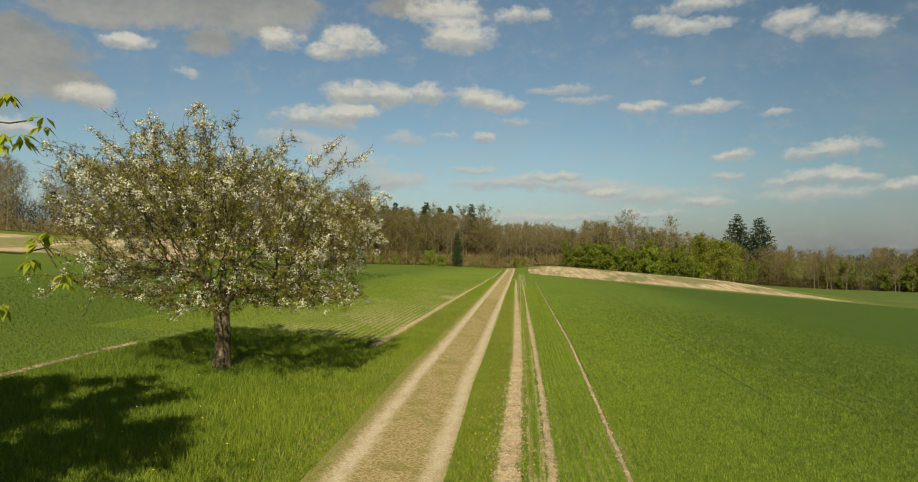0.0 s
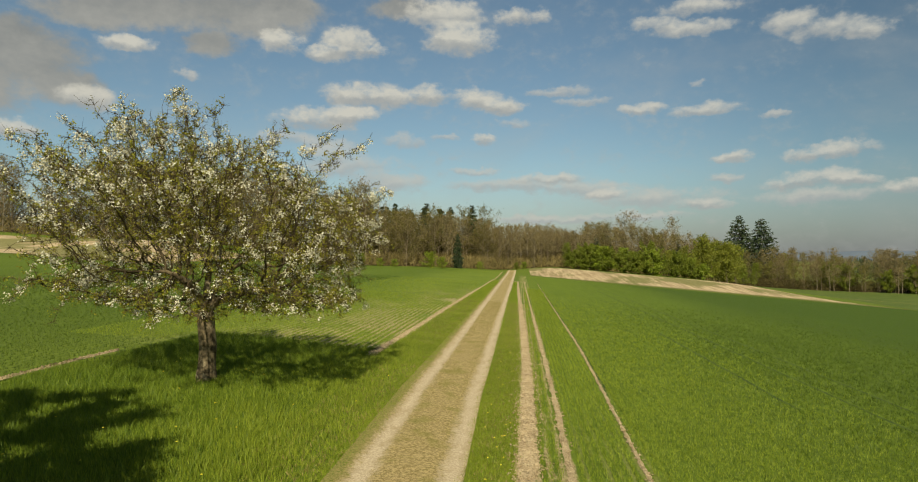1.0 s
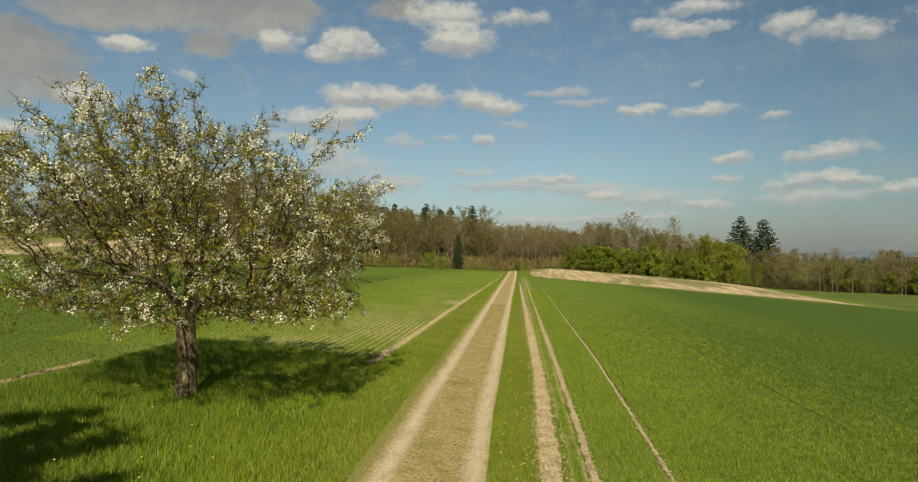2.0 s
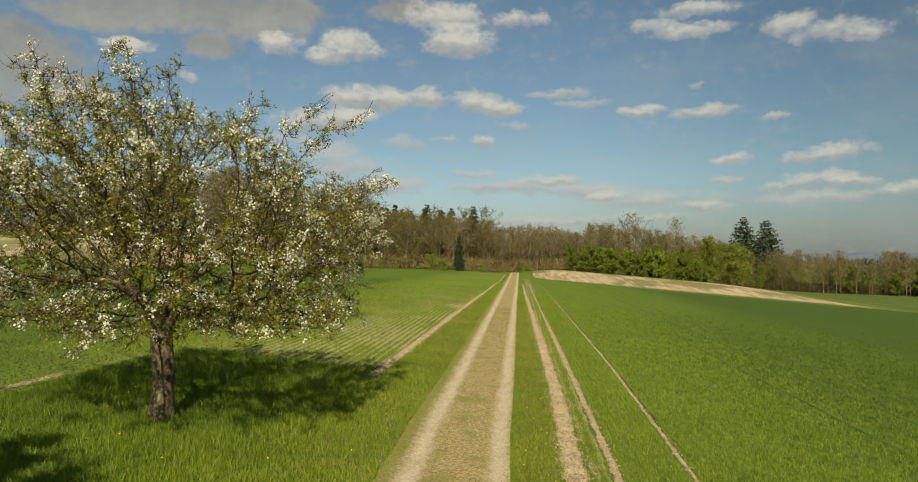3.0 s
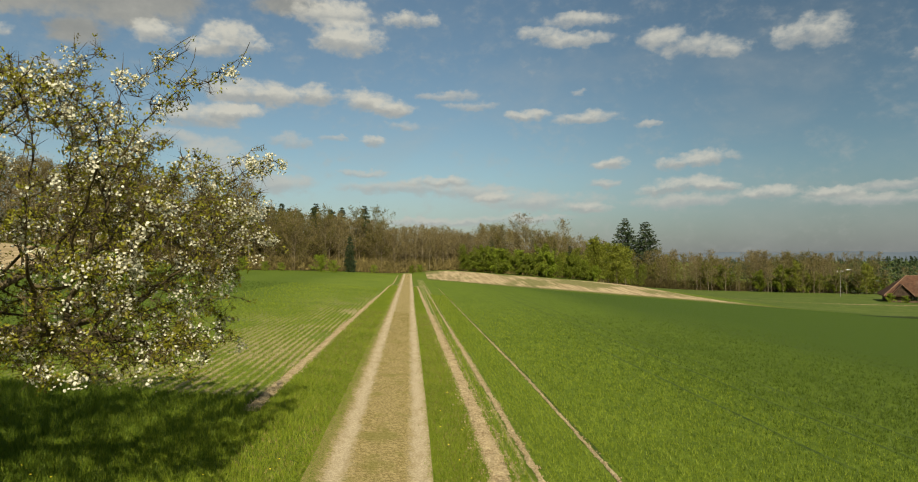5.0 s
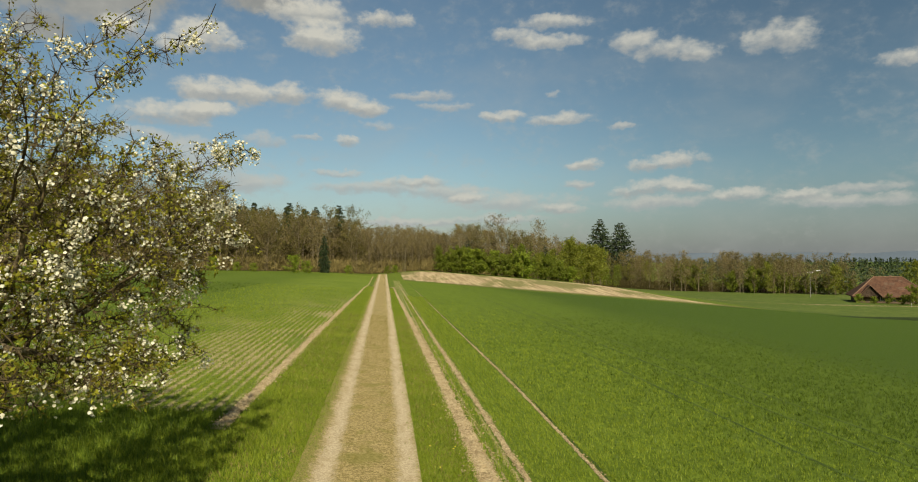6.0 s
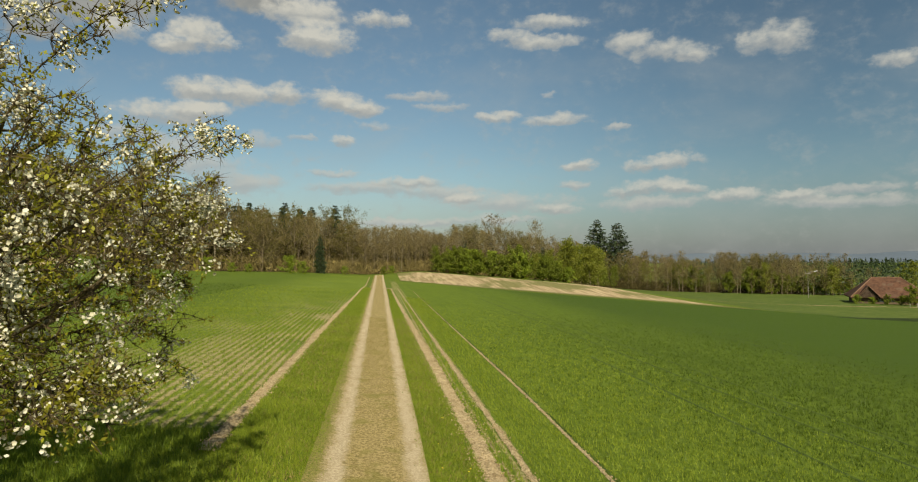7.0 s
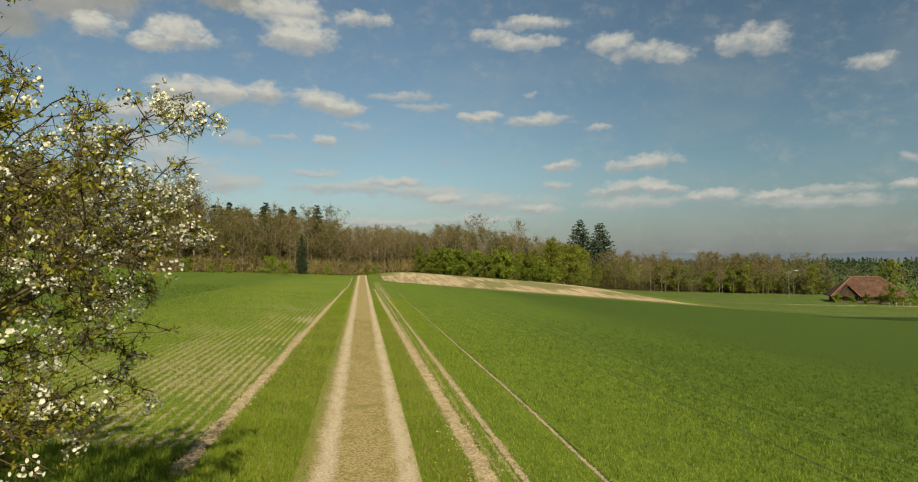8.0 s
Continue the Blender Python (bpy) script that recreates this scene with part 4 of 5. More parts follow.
    # spurs and fine shoots, the outer ones hanging
    fine = np.where(rad < 0.016)[0]
    k = r.choice(fine, 60000)
    away = unit(nodes[k] - centre)
    d = unit(r.normal(size=(len(k), 3)) * 1.0 + away * 0.4 + [0, 0, 0.1])
    L = 0.04 + 0.30 * r.random(len(k)) ** 1.6
    tip = nodes[k] + d * L[:, None]
    tagged(mesh_object("brushwood", *blades(nodes[k], d, L, r.uniform(0.004, 0.0085, len(k)), r), TWIG, t), "fine bare shoots", kind="stuff")
    # long whippy shoots that stand out of the crown
    edge = np.where((rad < 0.008) & (np.linalg.norm((nodes - centre) / [4.45, 4.75, 2.95], axis=1) > 0.84) & (nodes[:, 2] > 2.3))[0]
    kk = r.choice(edge, 120)
    base, dd = nodes[kk], unit(unit(nodes[kk] - centre) + r.normal(0, 0.35, (120, 3)) + [0, 0, 0.2])
    whip_p = []
    P0, P1 = [], []
    for s in range(4):
        nxt = base + dd * 0.16
        P0.append(base), P1.append(nxt)
        whip_p.append(nxt)
        base, dd = nxt, unit(dd + r.normal(0, 0.2, dd.shape))
    tagged(mesh_object("new_growth", *cones(np.concatenate(P0), np.concatenate(P1), np.full(480, 0.0065), np.full(480, 0.0045), 3), TWIG, t), "long thin shoots standing out of the crown", kind="stuff")
    q = np.concatenate([nodes[k] + d * (L * r.uniform(0.6, 1.0, len(k)))[:, None], *whip_p, *[p + r.normal(0, 0.05, p.shape) for p in whip_p]])
    # blossom gathers on some boughs more than on others
    rim = np.linalg.norm((q - centre) / [4.7, 5.0, 3.1], axis=1)
    rich = 0.22 * np.minimum(rim, 1.1) + np.array([0.25 * noise.noise(Vector(p * 0.9)) + 0.4 * noise.noise(Vector(p * 2.6)) for p in q]) + r.normal(0, 0.28, len(q))
    # the low bough over the field is almost bare
    rich -= 0.35 * np.exp(-(((q - [3.1, -0.4, 2.4]) / [1.2, 1.4, 0.45]) ** 2).sum(1))
    order = np.argsort(-rich)
    bl = order[:1700]
    puffs = np.concatenate([q[bl], q[bl[:350]] + r.normal(0, 0.08, (350, 3)), q[bl[:120]] + r.normal(0, 0.10, (120, 3))])
    tagged(mesh_object("blossoms", *blossom_clusters(puffs, r), PETAL, t), "white cherry blossom clusters", kind="stuff")
    lp = np.repeat(q[r.permutation(len(q))[:8800]], 9, 0)
    lp = lp + r.normal(0, 0.036, lp.shape)
    tagged(mesh_object("leaves", *flakes(lp, r.uniform(0.016, 0.039, len(lp)), r, 1.0), LEAF, t), "small yellow-green young leaves", kind="stuff")
    return t


cherry = cherry_tree()


# ---- the walnut tree beside the camera's start, only its outer boughs come into view ----
def leaf_bunches(at, r, count, length):
    """Drooping bunches of long leaves, each leaf folded along its midrib."""
    n = len(at) * count
    c = np.repeat(at, count, 0)
    az_ = r.uniform(0, 2 * np.pi, n)
    out = np.stack([np.cos(az_), np.sin(az_), r.normal(-0.9, 0.5, n)], 1)
    d = unit(out)
    side = unit(np.cross(d, [0, 0, 1.0]))
    up = np.cross(side, d)
    L = (length * r.uniform(0.6, 1.25, n))[:, None]
    base = c + d * L * 0.12
    mid = c + d * L * 0.55
    tip = c + d * L - np.array([0, 0, 0.12]) * L
    V = np.stack([base, mid + side * L * 0.17 + up * L * 0.05, tip, mid - up * L * 0.02, mid - side * L * 0.17 + up * L * 0.05], 1)
    f = np.array([[0, 1, 3], [1, 2, 3], [0, 3, 4], [3, 2, 4]])
    F = (np.arange(n)[:, None, None] * 5 + f[None]).reshape(-1, 3)
    return V.reshape(-1, 3), F


def walnut_tree():
    r = np.random.default_rng(33)
    foot = np.array([-8.4, 4.6, float(land(-8.4, 4.6))])
    t = thing("walnut_tree", foot, "walnut tree with drooping fresh yellow-green leaves", "tree")
    pts = crown_points(r, 1800, np.zeros(3), np.array([4.6, 4.6, 3.0]), lambda p: -2.4) + [0, 0.9, 5.0]
    # the crown is flattened on the side towards the cherry tree
    pts = pts[pts[:, 0] + 0.9 * pts[:, 1] < 6.0]
    tips = np.array([[-2.12, 5.28, 5.42], [-2.38, 5.36, 5.32], [-2.63, 5.43, 5.74], [-2.61, 5.44, 5.30], [-2.41, 5.78, 4.48],
                     [-2.59, 5.76, 4.37], [-2.54, 5.67, 4.16], [-2.3, 5.8, 3.97], [-2.73, 5.56, 3.71]]) - foot
    lead = []
    for q in tips:
        root = np.array([-4.4, 5.0, q[2] + foot[2] + 0.05]) - foot
        lead += [root + (q - root) * f for f in np.linspace(0, 1, 9)]
    pts = np.concatenate([pts, np.array(lead)])
    stems = [((0, 0, -0.1), -1), ((0, 0, 0.6), 0), ((0.05, 0, 1.2), 1), ((0, 0.05, 1.8), 2), ((0, 0, 2.2), 3),
             ((0.4, 0.1, 2.6), 4), ((-0.4, 0.1, 2.6), 4), ((0, -0.4, 2.7), 4), ((0, 0.45, 2.7), 4), ((0, 0, 3.0), 4)]
    nodes, parent = colonise(r, stems, pts, 0.22, 2.0, 0.3, 100)
    rad = grown_tree(t, r, nodes, parent, 5, 0.24, 0.32, 1.9, BARK)
    ends = np.where(rad < 0.012)[0]
    inner = ends[nodes[ends][:, 0] < 5.0]
    at = nodes[r.choice(inner, 10500)] + r.normal(0, 0.12, (10500, 3))
    tagged(mesh_object("leaves", *leaf_bunches(at, r, 6, 0.22), BIGLEAF, t), "dense drooping yellow-green leaves", kind="stuff")
    at = np.repeat(tips, 2, 0) + r.normal(0, 0.03, (2 * len(tips), 3))
    tagged(mesh_object("spray", *leaf_bunches(at, r, 7, 0.16), BIGLEAF, t), "bunches of drooping yellow-green leaves", kind="stuff")
    return t


walnut = walnut_tree()

# ---- the farmhouse in the valley ----
def part(name, bm, mat, parent, label=""):
    me = bpy.data.meshes.new(name)
    bm.to_mesh(me)
    bm.free()
    me.materials.append(mat)
    ob = new(name, me)
    ob.parent = parent
    return tagged(ob, label)


def box(bm, x0, x1, y0, y1, z0, z1):
    m = bmesh.ops.create_cube(bm, size=1.0)["verts"]
    for v in m:
        v.co = (x0 + (v.co.x + 0.5) * (x1 - x0), y0 + (v.co.y + 0.5) * (y1 - y0), z0 + (v.co.z + 0.5) * (z1 - z0))
    return m


def boxed(name, dims, mat, parent, label=""):
    bm = bmesh.new()
    box(bm, *dims)
    return part(name, bm, mat, parent, label)


def slab(bm, corners, thick):
    """A plate with a given thickness below its corners."""
    top = [bm.verts.new(c) for c in corners]
    low = [bm.verts.new((c[0], c[1], c[2] - thick)) for c in corners]
    bm.faces.new(top)
    bm.faces.new(low[::-1])
    n = len(top)
    for i in range(n):
        bm.faces.new((top[i], low[i], low[(i + 1) % n], top[(i + 1) % n]))


GLASS = material("window_glass", lambda n, b, out: (n.put(b.inputs["Base Color"], (0.03, 0.035, 0.04, 1)),), 0.08, 0.6)
RIDGE = two_tone("ridge_tiles", (0.13, 0.075, 0.042), (0.22, 0.135, 0.080), 2.0, relief=0.01)


def farmhouse(x, y, turn):
    t = thing("farmhouse", (x, y, float(land(x, y)) - 0.2), "old farmhouse under a wide red-brown hipped tile roof", "house")
    t.rotation_euler = (0, 0, radians(turn))
    hx, hy, eave, ridge, rx = 10.8, 7.6, 2.4, 8.4, 3.8
    wx, wy = hx - 1.3, hy - 1.3
    boxed("wall", (-wx, wx, -wy, -wy + 0.4, 0, eave + 0.8), WALLWOOD, t, "dark weathered long wall under the eaves")
    boxed("wall", (-wx, wx, wy - 0.4, wy, 0, eave + 0.8), WALLWOOD, t)
    boxed("wall", (-wx, -wx + 0.4, -wy + 0.4, wy - 0.4, 0, eave + 0.8), WALLWOOD, t, "weathered wooden end wall")
    boxed("wall", (wx - 0.4, wx, -wy + 0.4, wy - 0.4, 0, eave + 0.8), PLASTER, t)
    for name, cs in (("roof_front", [(-hx, -hy, eave), (hx, -hy, eave), (rx, 0, ridge), (-rx, 0, ridge)]),
                     ("roof_back", [(hx, hy, eave), (-hx, hy, eave), (-rx, 0, ridge), (rx, 0, ridge)]),
                     ("roof_hip", [(-hx, hy, eave), (-hx, -hy, eave), (-rx, 0, ridge)]),
                     ("roof_hip", [(hx, -hy, eave), (hx, hy, eave), (rx, 0, ridge)])):
        bm = bmesh.new()
        slab(bm, cs, 0.25)
        part(name, bm, TILE, t, "red-brown clay tile roof face")
    for a, b in (((-rx, 0, ridge), (rx, 0, ridge)), ((-hx, -hy, eave), (-rx, 0, ridge)), ((hx, -hy, eave), (rx, 0, ridge)),
                 ((hx, hy, eave), (rx, 0, ridge)), ((-hx, hy, eave), (-rx, 0, ridge))):
        p = np.array([a, b], float)
        mesh_object("ridge_cap", *cones(p[:1], p[1:], np.array([0.17]), np.array([0.17]), 6), RIDGE, t)
    # gabled porch roof with a pale barge board
    for s in (-1, 1):
        bm = bmesh.new()
        slab(bm, [(-6.0, -hy - 0.6, 5.9), (-6.0 + s * 3.2, -hy - 0.6, eave), (-6.0 + s * 3.2, -3.6, eave + 0.2), (-6.0, -3.6, 5.9)][::s], 0.2)
        part("porch_roof", bm, TILE, t)
        p = np.array([(-6.0, -hy - 0.7, 5.9), (-6.0 + s * 3.3, -hy - 0.7, eave - 0.1)])
        mesh_object("barge_board", *cones(p[:1], p[1:], np.array([0.08]), np.array([0.08]), 4), RIDGE, t)
    bm = bmesh.new()
    slab(bm, [(-8.6, -hy - 0.1, eave + 0.05), (-3.4, -hy - 0.1, eave + 0.05), (-6.0, -hy - 0.1, 5.6)], 0.15)
    part("gable", bm, WALLWOOD, t)
    boxed("chimney", (0.6, 1.2, 0.5, 1.1, 6.6, 8.9), WALLWOOD, t, "short dark chimney")
    boxed("door", (-6.9, -5.1, -wy - 0.06, -wy + 0.01, 0.2, 2.5), WALLWOOD, t)
    for k in range(4):
        wx0 = -3.0 + k * 2.8
        f = boxed("window", (wx0 - 0.1, wx0 + 1.2, -wy - 0.09, -wy - 0.02, 1.0, 2.4), PLASTER, t, "white-framed window")
        boxed("pane", (wx0, wx0 + 0.52, -wy - 0.12, -wy - 0.091, 1.1, 2.3), GLASS, f)
        boxed("pane", (wx0 + 0.58, wx0 + 1.1, -wy - 0.12, -wy - 0.091, 1.1, 2.3), GLASS, f)
    return t


farmhouse(160.0, 205.0, -30)
for k, (x, y, s) in enumerate(((157, 191, 0.75), (163, 189, 0.5), (153, 196, 0.42), (178, 196, 0.5), (184, 198, 0.62), (146, 200, 0.4), (190, 205, 0.8), (150, 198.5, 0.32), (155.5, 193.5, 0.36), (160, 190.5, 0.4), (166, 188.5, 0.36), (170, 190, 0.45))):
    plant(shrubs[k % 2], x, y, s, k * 50)
WHITE = two_tone("white_paint", (0.70, 0.70, 0.68), (0.80, 0.80, 0.78), 1.0, rough=0.4, relief=0.0)
TYRE = two_tone("tyre_rubber", (0.02, 0.02, 0.02), (0.04, 0.04, 0.04), 8.0, relief=0.0)


def van(x, y, turn):
    t = thing("van", (x, y, float(land(x, y))), "small white van parked beside the farmhouse", "van")
    t.rotation_euler = (0, 0, radians(turn))
    bm = bmesh.new()
    box(bm, -2.2, 2.2, -0.85, 0.85, 0.35, 1.2)
    for v in box(bm, -2.15, 1.3, -0.82, 0.82, 1.2, 1.95):
        if v.co.x > 0 and v.co.z > 1.5:
            v.co.x -= 0.6
    bmesh.ops.bevel(bm, geom=bm.edges[:], offset=0.08, segments=2, affect="EDGES")
    part("body", bm, WHITE, t)
    boxed("window", (-1.6, 0.6, -0.86, -0.83, 1.35, 1.8), GLASS, t)
    for wx_ in (-1.4, 1.4):
        for wy_ in (-0.8, 0.8):
            p = np.array([(wx_, wy_ - 0.1, 0.33), (wx_, wy_ + 0.1, 0.33)])
            mesh_object("wheel", *cones(p[:1], p[1:], np.array([0.33]), np.array([0.33]), 12), TYRE, t)


van(176.5, 193.0, 15)
van(183.0, 196.5, -20)
POST = two_tone("weathered_post", (0.20, 0.18, 0.15), (0.34, 0.31, 0.26), 5.0, relief=0.0)
post_mesh = None
for k in range(26):
    x, y = 150 + k * 2.6, 184 + 2.0 * math.sin(k * 0.25) - k * 0.15
    if post_mesh is None:
        ob = mesh_object("fence_post", *cones(np.array([[0, 0, -0.2]]), np.array([[0, 0, 1.25]]), np.array([0.09]), np.array([0.08]), 6), POST)
        post_mesh = ob.data
    else:
        ob = new("fence_post", post_mesh)
    ob.location = (x, y, float(land(x, y)))
    tagged(ob, "weathered wooden fence post along the pasture", "fence post", "fence posts of the pasture")

def utility_pole(x, y, high):
    t = thing("utility_pole", (x, y, float(land(x, y)) - 0.2), "slender weathered lamp pole with a short cross-arm in the valley", "pole")
    mesh_object("shaft", *cones(np.array([[0, 0, 0.0]]), np.array([[0, 0, high]]), np.array([0.08]), np.array([0.05]), 8), POST, t)
    mesh_object("cross_arm", *cones(np.array([[-1.1, 0, high - 0.6]]), np.array([[1.1, 0, high - 0.6]]), np.array([0.07]), np.array([0.07]), 6), POST, t)
    mesh_object("lamp_arm", *cones(np.array([[0, 0, high - 0.2]]), np.array([[2.4, -0.3, high + 0.25]]), np.array([0.05]), np.array([0.04]), 6), POST, t)
    mesh_object("lamp_head", *cones(np.array([[2.2, -0.28, high + 0.2]]), np.array([[3.6, -0.45, high + 0.32]]), np.array([0.13]), np.array([0.09]), 6), WHITE, t, smooth=True)
    for ix in (-0.95, 0.95):
        mesh_object("insulator", *cones(np.array([[ix, 0, high - 0.55]]), np.array([[ix, 0, high - 0.25]]), np.array([0.07]), np.array([0.04]), 6), WHITE, t)


utility_pole(152.0, 232.0, 9.6)

# grassy bank where the wheat field ends, its shadow painted as near-black green
X, Y = np.meshgrid(np.linspace(91, 150, 70), np.linspace(0, 1, 6))
grow = ss(88, 122, X) * 0.85
BANK = two_tone("shaded_bank_grass", (0.012, 0.02, 0.004), (0.028, 0.042, 0.007), 2.0, relief=0.05)
bank = draped("grass_bank", X, 138.5 - 2.0 * ss(100, 135, X) + Y * 2.2, 0.03 + grow * np.sin(np.pi * np.minimum(Y * 0.75, 1)) - 0.05, BANK)
tagged(bank, "low grassy bank at the end of the wheat, shade in its dark colour", "bank", kind="structure")


# ---- far country: woods and hills beyond the valley ----
def far_woods(name, n, d0, d1, az0, az1, high, wide, mat, seed, label, flakes_each=64, pointed=False):
    r = np.random.default_rng(seed)
    d = d0 + (d1 - d0) * r.random(n) ** 1.4
    a = np.radians(r.uniform(az0, az1, n))
    x, y = d * np.sin(a), d * np.cos(a)
    z = land(x, y)
    h = high * r.uniform(0.7, 1.15, n)
    m = flakes_each
    f = r.random((n, m))
    prof = (1 - f) if pointed else np.sin(np.pi * np.clip(f * 0.85 + 0.12, 0, 1))
    th = r.uniform(0, 2 * np.pi, (n, m))
    rr = wide * prof * np.sqrt(r.random((n, m)))
    P = np.stack([x[:, None] + rr * np.cos(th), y[:, None] + rr * np.sin(th), z[:, None] + h[:, None] * f], -1).reshape(-1, 3)
    s = np.repeat(h, m) * r.uniform(0.022, 0.06, n * m)
    return tagged(mesh_object(name, *flakes(P, s, r, 1.6), mat), label, "distant woods", kind="stuff")


COPSE = leafy("copse_leaves", (0.032, 0.045, 0.014), (0.075, 0.090, 0.026), 0.2)
far_woods("distant_conifers", 800, 600, 1900, 24, 62, 15, 4.0, NEEDLES, 51, "dark conifer woods across the valley", pointed=True)
far_woods("distant_broadleaf_woods", 520, 330, 1100, 26, 62, 13, 6.0, NEEDLES, 52, "dark green mixed woods across the valley")
far_woods("distant_broadleaf_woods", 160, 300, 700, 34, 62, 9, 6.0, COPSE, 53, "dull green copses across the valley")


def hills(d, az0, az1, low, high, seed, mat, label):
    n = 240
    a = np.radians(np.linspace(az0, az1, n))
    k = np.linspace(0, 1, n)
    top = np.array([low + (high - low) * (0.5 + 0.5 * noise.noise(Vector((v * 38, seed, 0)))) + 3 * noise.noise(Vector((v * 40, seed, 5))) for v in k])
    rows = []
    for f, depth in ((0.0, 0), (0.45, 60), (0.85, 130), (1.0, 220), (0.5, 420)):
        rows.append(np.stack([(d + depth) * np.sin(a), (d + depth) * np.cos(a), -20 + (top + 20) * f], 1))
    V = np.concatenate(rows)
    i = (np.arange(4)[:, None] * n + np.arange(n - 1)).ravel()
    ob = mesh_object("distant_hill", V, np.stack([i, i + 1, i + n + 1, i + n], 1), mat, smooth=True)
    return tagged(ob, label, "hill", kind="structure")


# two ridges, both coloured with painted haze
hills(2500, -60, 80, -10, 8, 3, HAZED_HILL, "wooded hills on the horizon, haze in their blue-grey colour")
hills(3400, -60, 80, 12, 40, 8, HAZED_HILL, "hills on the horizon, haze in their pale blue colour")

# ---- grass and crop ----
def tufts(name, x, y, per, high, wide, lean, mat, seed, label, category, lift_=0.02, spread=0.03):
    """Blades of grass, some to a tuft, standing on the land."""
    r = np.random.default_rng(seed)
    n = len(x) * per
    X, Y = np.repeat(x, per) + r.normal(0, spread, n), np.repeat(y, per) + r.normal(0, spread, n)
    base = np.stack([X, Y, land(X, Y) + lift_ - 0.02], 1)
    d = unit(np.stack([r.normal(0, lean, n), r.normal(0, lean, n), np.ones(n)], 1))
    L = np.repeat(high, per) * r.uniform(0.6, 1.2, n)
    ob = mesh_object(name, *blades(base, d, L, np.repeat(wide, per) * r.uniform(0.7, 1.3, n), r), mat)
    return tagged(ob, label, category, kind="stuff")


def strewn(r, n, x0, x1, y0, y1):
    return r.uniform(x0, x1, n), r.uniform(y0, y1, n)


def thinned(r, x, y, full):
    """Fewer tufts with distance from the start of the track, each broader."""
    d = np.hypot(x - 0.5, y - 8.0)
    keep = r.random(len(x)) < np.minimum(1.0, (full / d) ** 1.5)
    return x[keep], y[keep], np.maximum(1.0, d[keep] / full) ** 0.6


rg = np.random.default_rng(71)
x, y = strewn(rg, 68000, -16.0, -1.45, 6.0, 31.0)
ok = ~((x < -11.4) & (y > 10)) & ~((y > 27.6 - 0.12 * (x + 3.8)) & (x < -3.9)) & ~((np.abs(x - strip_left(y)) < 0.26) & (y > 26.3)) & (y > 8 - (x + 2) * 0.1)
x, y = x[ok], y[ok]
tall = np.array([noise.noise(Vector((a * 0.45, b * 0.45, 3.0))) for a, b in zip(x, y)])
edge_ = 1 - ss(-3.0, -1.6, x)
hgt = (0.09 + 0.11 * edge_) * (1 + 0.5 * tall)
light_ = rg.random(len(x)) < ss(-8.0, -2.0, x)
for m_, mat_, s_, what in ((~light_, GRASS, 72, "lush green meadow grass round the cherry tree"), (light_, VERGE, 82, "lighter meadow grass towards the farm track")):
    tufts("grass", x[m_], y[m_], 4, hgt[m_], np.full(m_.sum(), 0.008), 0.35, mat_, s_, what, "grass", spread=0.05)
x, y = strewn(rg, 66000, -3.55, -1.5, 26.0, 110.0)
ok = x > strip_left(y) + 0.13
x, y = x[ok], y[ok]
x, y, k = thinned(rg, x, y, 22.0)
tufts("grass", x, y, 5, 0.10 * k ** 0.4, 0.008 * k, 0.6, VERGE, 73, "green grass verge beside the farm track", "grass")
x, y = strewn(rg, 60000, 0.85, 1.9, 6.0, 110.0)
ok = x < strip_right(y) - 0.2
x, y = x[ok], y[ok]
x, y, k = thinned(rg, x, y, 22.0)
tufts("grass", x, y, 5, 0.10 * k ** 0.4, 0.008 * k, 0.6, VERGE, 74, "green grass verge between track and wheat", "grass")
x, y = strewn(rg, 30000, -0.54, 0.54, 8.0, 60.0)
x = x + track_middle(y)
x, y, k = thinned(rg, x, y, 18.0)
tufts("dry_grass", x, y, 4, 0.035 * k, 0.006 * k, 0.9, DRYGRASS, 75, "short dry trodden grass on the track's middle", "grass", 0.06)
for sx, wide_ in ((-1.36, 0.12), (1.17, 0.06)):
    y = rg.uniform(8, 80, 26000)
    x = sx + track_middle(y) + rg.normal(0, wide_, 26000)
    x, y, k = thinned(rg, x, y, 18.0)
    tufts("sparse_grass", x, y, 3, 0.065 * k ** 0.6, 0.0065 * k, 0.7, VERGE, 76, "sparse grass at the edge of the wheel rut", "grass", 0.03)


x = np.concatenate([rg.uniform(-3.3, -1.6, 5000), rg.uniform(0.82, 1.8, 4000)])
y = rg.uniform(8, 60, 9000)
x, y, k = thinned(rg, x, y, 18.0)
tufts("dry_grass", x, y, 3, 0.11 * k, 0.006 * k, 0.5, DRYGRASS, 85, "dry stalks among the green verges", "grass", 0.03)


def drilled(x0, x1, y0, y1, pitch, gap, jitter, r):
    """Tufts in drilled rows along the track."""
    xs = np.arange(x0, x1, pitch)
    X, Y = np.meshgrid(xs, np.arange(y0, y1, gap))
    X, Y = X.ravel(), Y.ravel()
    return X + r.normal(0, jitter, len(X)), Y + r.normal(0, gap * 0.5, len(X))


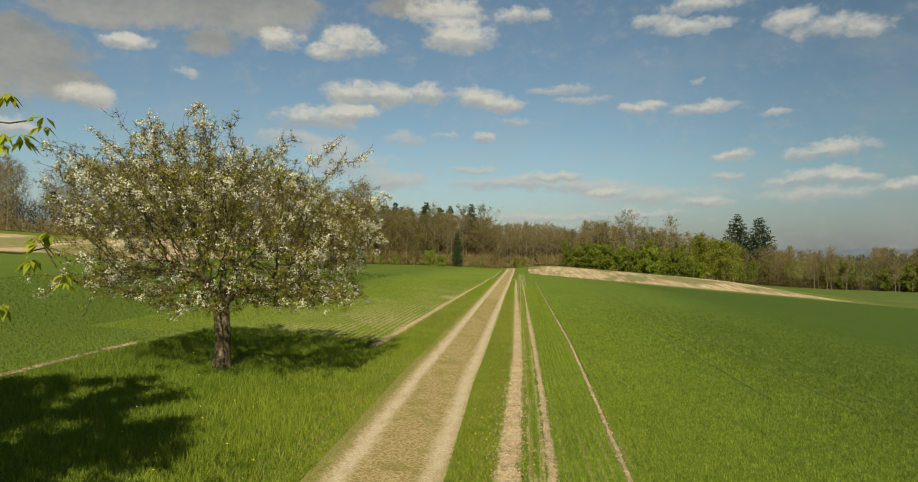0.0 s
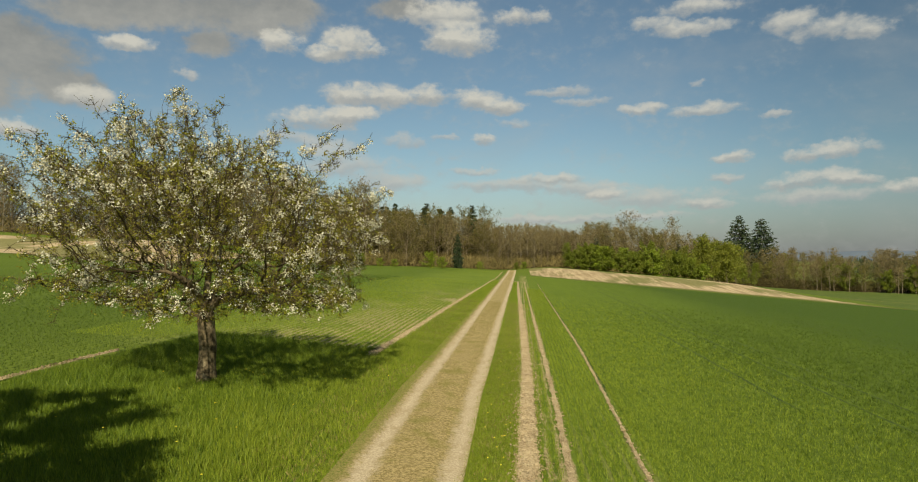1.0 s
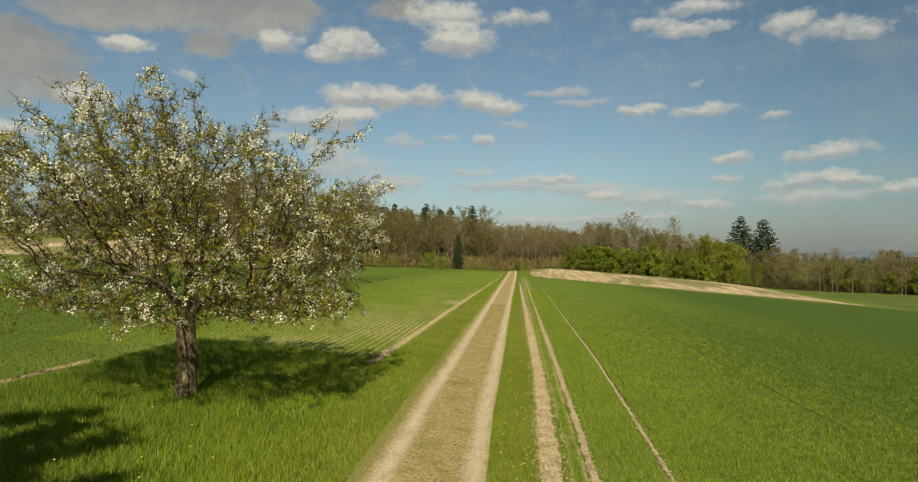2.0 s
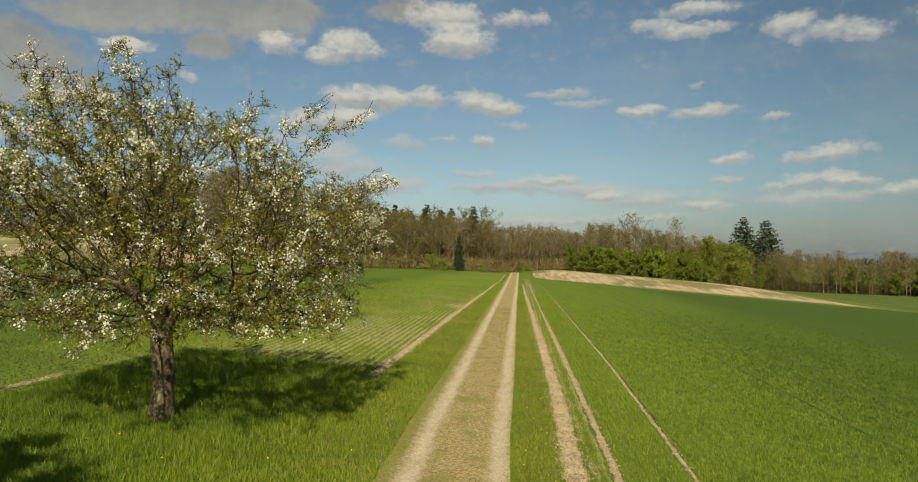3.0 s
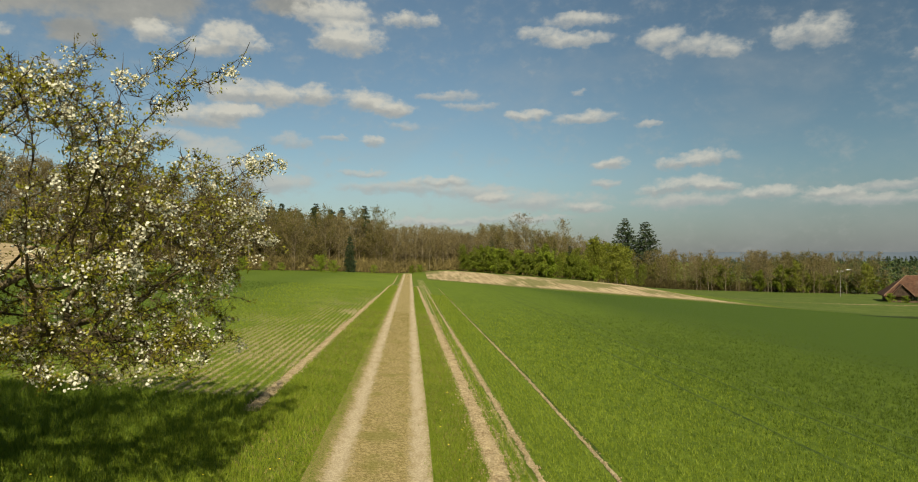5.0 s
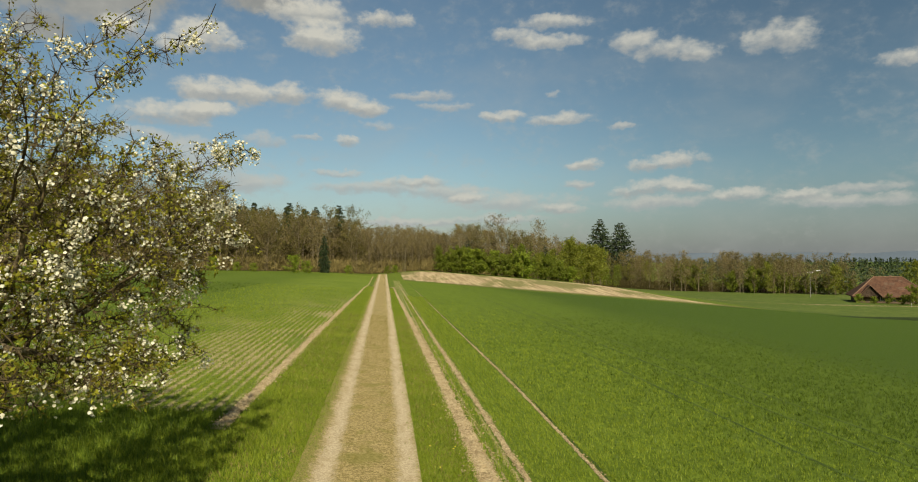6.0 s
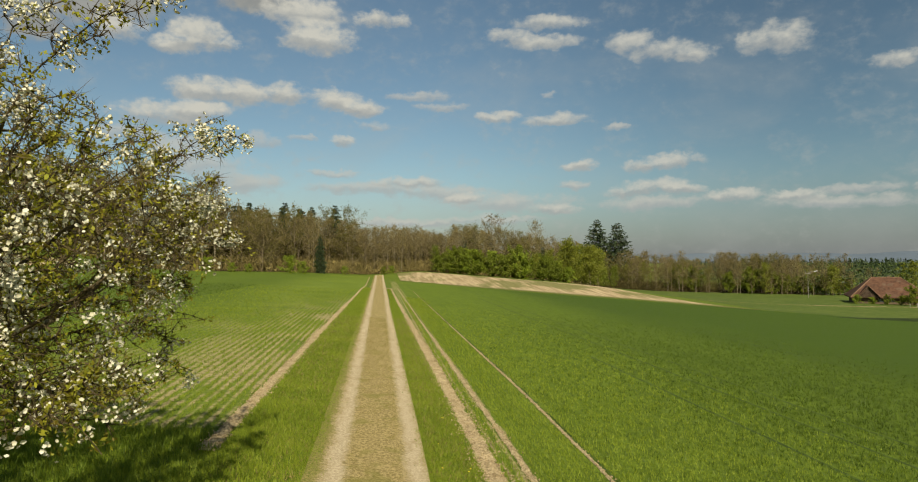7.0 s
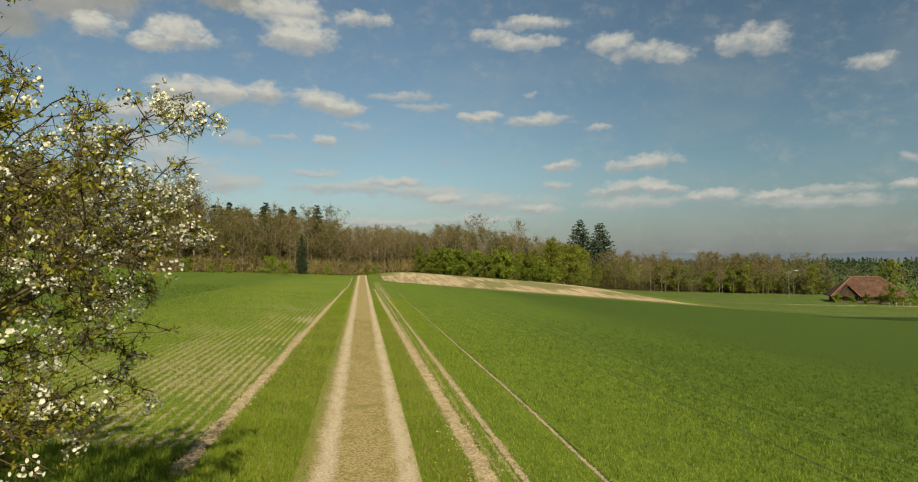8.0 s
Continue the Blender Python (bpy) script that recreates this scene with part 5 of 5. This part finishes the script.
# rows between the bare strips are thin; beyond them the crop has closed
x, y = drilled(2.34, 4.82, 5.0, 90.0, 0.155, 0.035, 0.022, rg)
ok = (np.abs(x - strip_second(y)) > 0.15) & (np.abs(x - strip_third(y)) > 0.13)
x, y, k = thinned(rg, x[ok], y[ok], 18.0)
tufts("wheat_rows", x, y, 3, 0.10 * k, 0.0075 * k, 0.35, CROP, 77, "thin rows of young wheat between strips of bare soil", "wheat", 0.03, 0.022)
x, y = drilled(4.86, 40.0, 2.0, 95.0, 0.15, 0.045, 0.04, rg)
x, y, k = thinned(rg, x, y, 12.5)
k = np.minimum(k, 1.7)
ok = (np.abs(x - strip_third(y)) > 0.15) & (rg.random(len(x)) > np.maximum(ss(42, 92, y), ss(18, 38, x))) & ((np.abs(x - 10.9) > 0.1) | (y < 24) | (y > 46)) & (np.abs(x - 13.5) > 0.1) & (np.abs(x - 15.4) > 0.13) & (np.abs(x - 28.4) > 0.14) & (np.abs(x - 30.3) > 0.14)
x, y, k = x[ok], y[ok], k[ok]
# more dark blades towards the right, carrying the painted cloud shade
deep_ = rg.random(len(x)) < 0.15 + 0.85 * ss(5, 17, x)
for m_, mat_, s_, what in ((~deep_, CROP, 78, "crop of young yellow-green wheat"), (deep_, DARKCROP, 88, "young wheat in darker green, cloud shade put into its colour")):
    tufts("wheat_crop", x[m_], y[m_], 4, 0.105 * k[m_] ** 0.5, 0.0065 * k[m_], 0.4, mat_, s_, what, "wheat", 0.03, 0.045)
for x0, x1, y0, y1, gap, mat_, wide, seed in ((-15.9, -3.6, 26.0, 62.0, 0.055, CROP, 0.0085, 79), (-15.9, -3.6, 62.0, 100.0, 0.13, CROP, 0.010, 89), (-45.9, -15.9, 11.0, 100.0, 0.13, DARKCROP, 0.010, 90), (-15.9, -12.0, 11.0, 26.0, 0.08, DARKCROP, 0.0085, 91)):
    x, y = drilled(x0, x1, y0, y1, 0.30, gap, 0.042, rg)
    ok = ((y > 27.6 - 0.12 * (x + 3.8)) | (x < -12.0)) & (x < strip_left(y) - 0.17)
    x, y = x[ok], y[ok]
    full = np.array([noise.noise(Vector((a * 0.5, b * 0.2, 7.0))) for a, b in zip(x, y)])
    ok = full + (1 - ss(-17, -5, x - 0.1 * y + 3)) * 0.8 > -0.16 + rg.normal(0, 0.12, len(x))
    x, y, k = thinned(rg, x[ok], y[ok], 24.0)
    tufts("wheat_rows", x, y, 4, 0.10 * k ** 0.6, wide * k, 0.4, mat_, seed, "rows of young wheat with soil between them", "wheat", 0.03, 0.025)

# dandelions in the verges
x = np.concatenate([rg.uniform(1.0, 1.65, 26), rg.uniform(-9, -2.2, 34)])
y = np.concatenate([rg.uniform(9, 30, 26), rg.uniform(9, 22, 34)])
n = len(x)
P = np.stack([x, y, land(x, y) + np.where(x > 0, 0.13, 0.2)], 1)
ang = np.arange(7) * 2 * np.pi / 7
ring = np.stack([np.cos(ang), np.sin(ang), 0 * ang], 1) * 0.022
V = np.concatenate([P[:, None] + [0, 0, 0.012], P[:, None] + ring[None]], 1).reshape(-1, 3)
f = np.stack([np.zeros(7, int), 1 + np.arange(7), 1 + (np.arange(7) + 1) % 7], 1)
tagged(mesh_object("dandelions", V, (np.arange(n)[:, None, None] * 8 + f[None]).reshape(-1, 3), DANDELION), "yellow dandelion flowers in the grass verges", "flowers", kind="stuff")

# ---- the prototypes have served ----
for proto in protos:
    for o in (*proto.children_recursive, proto):
        bpy.data.objects.remove(o)
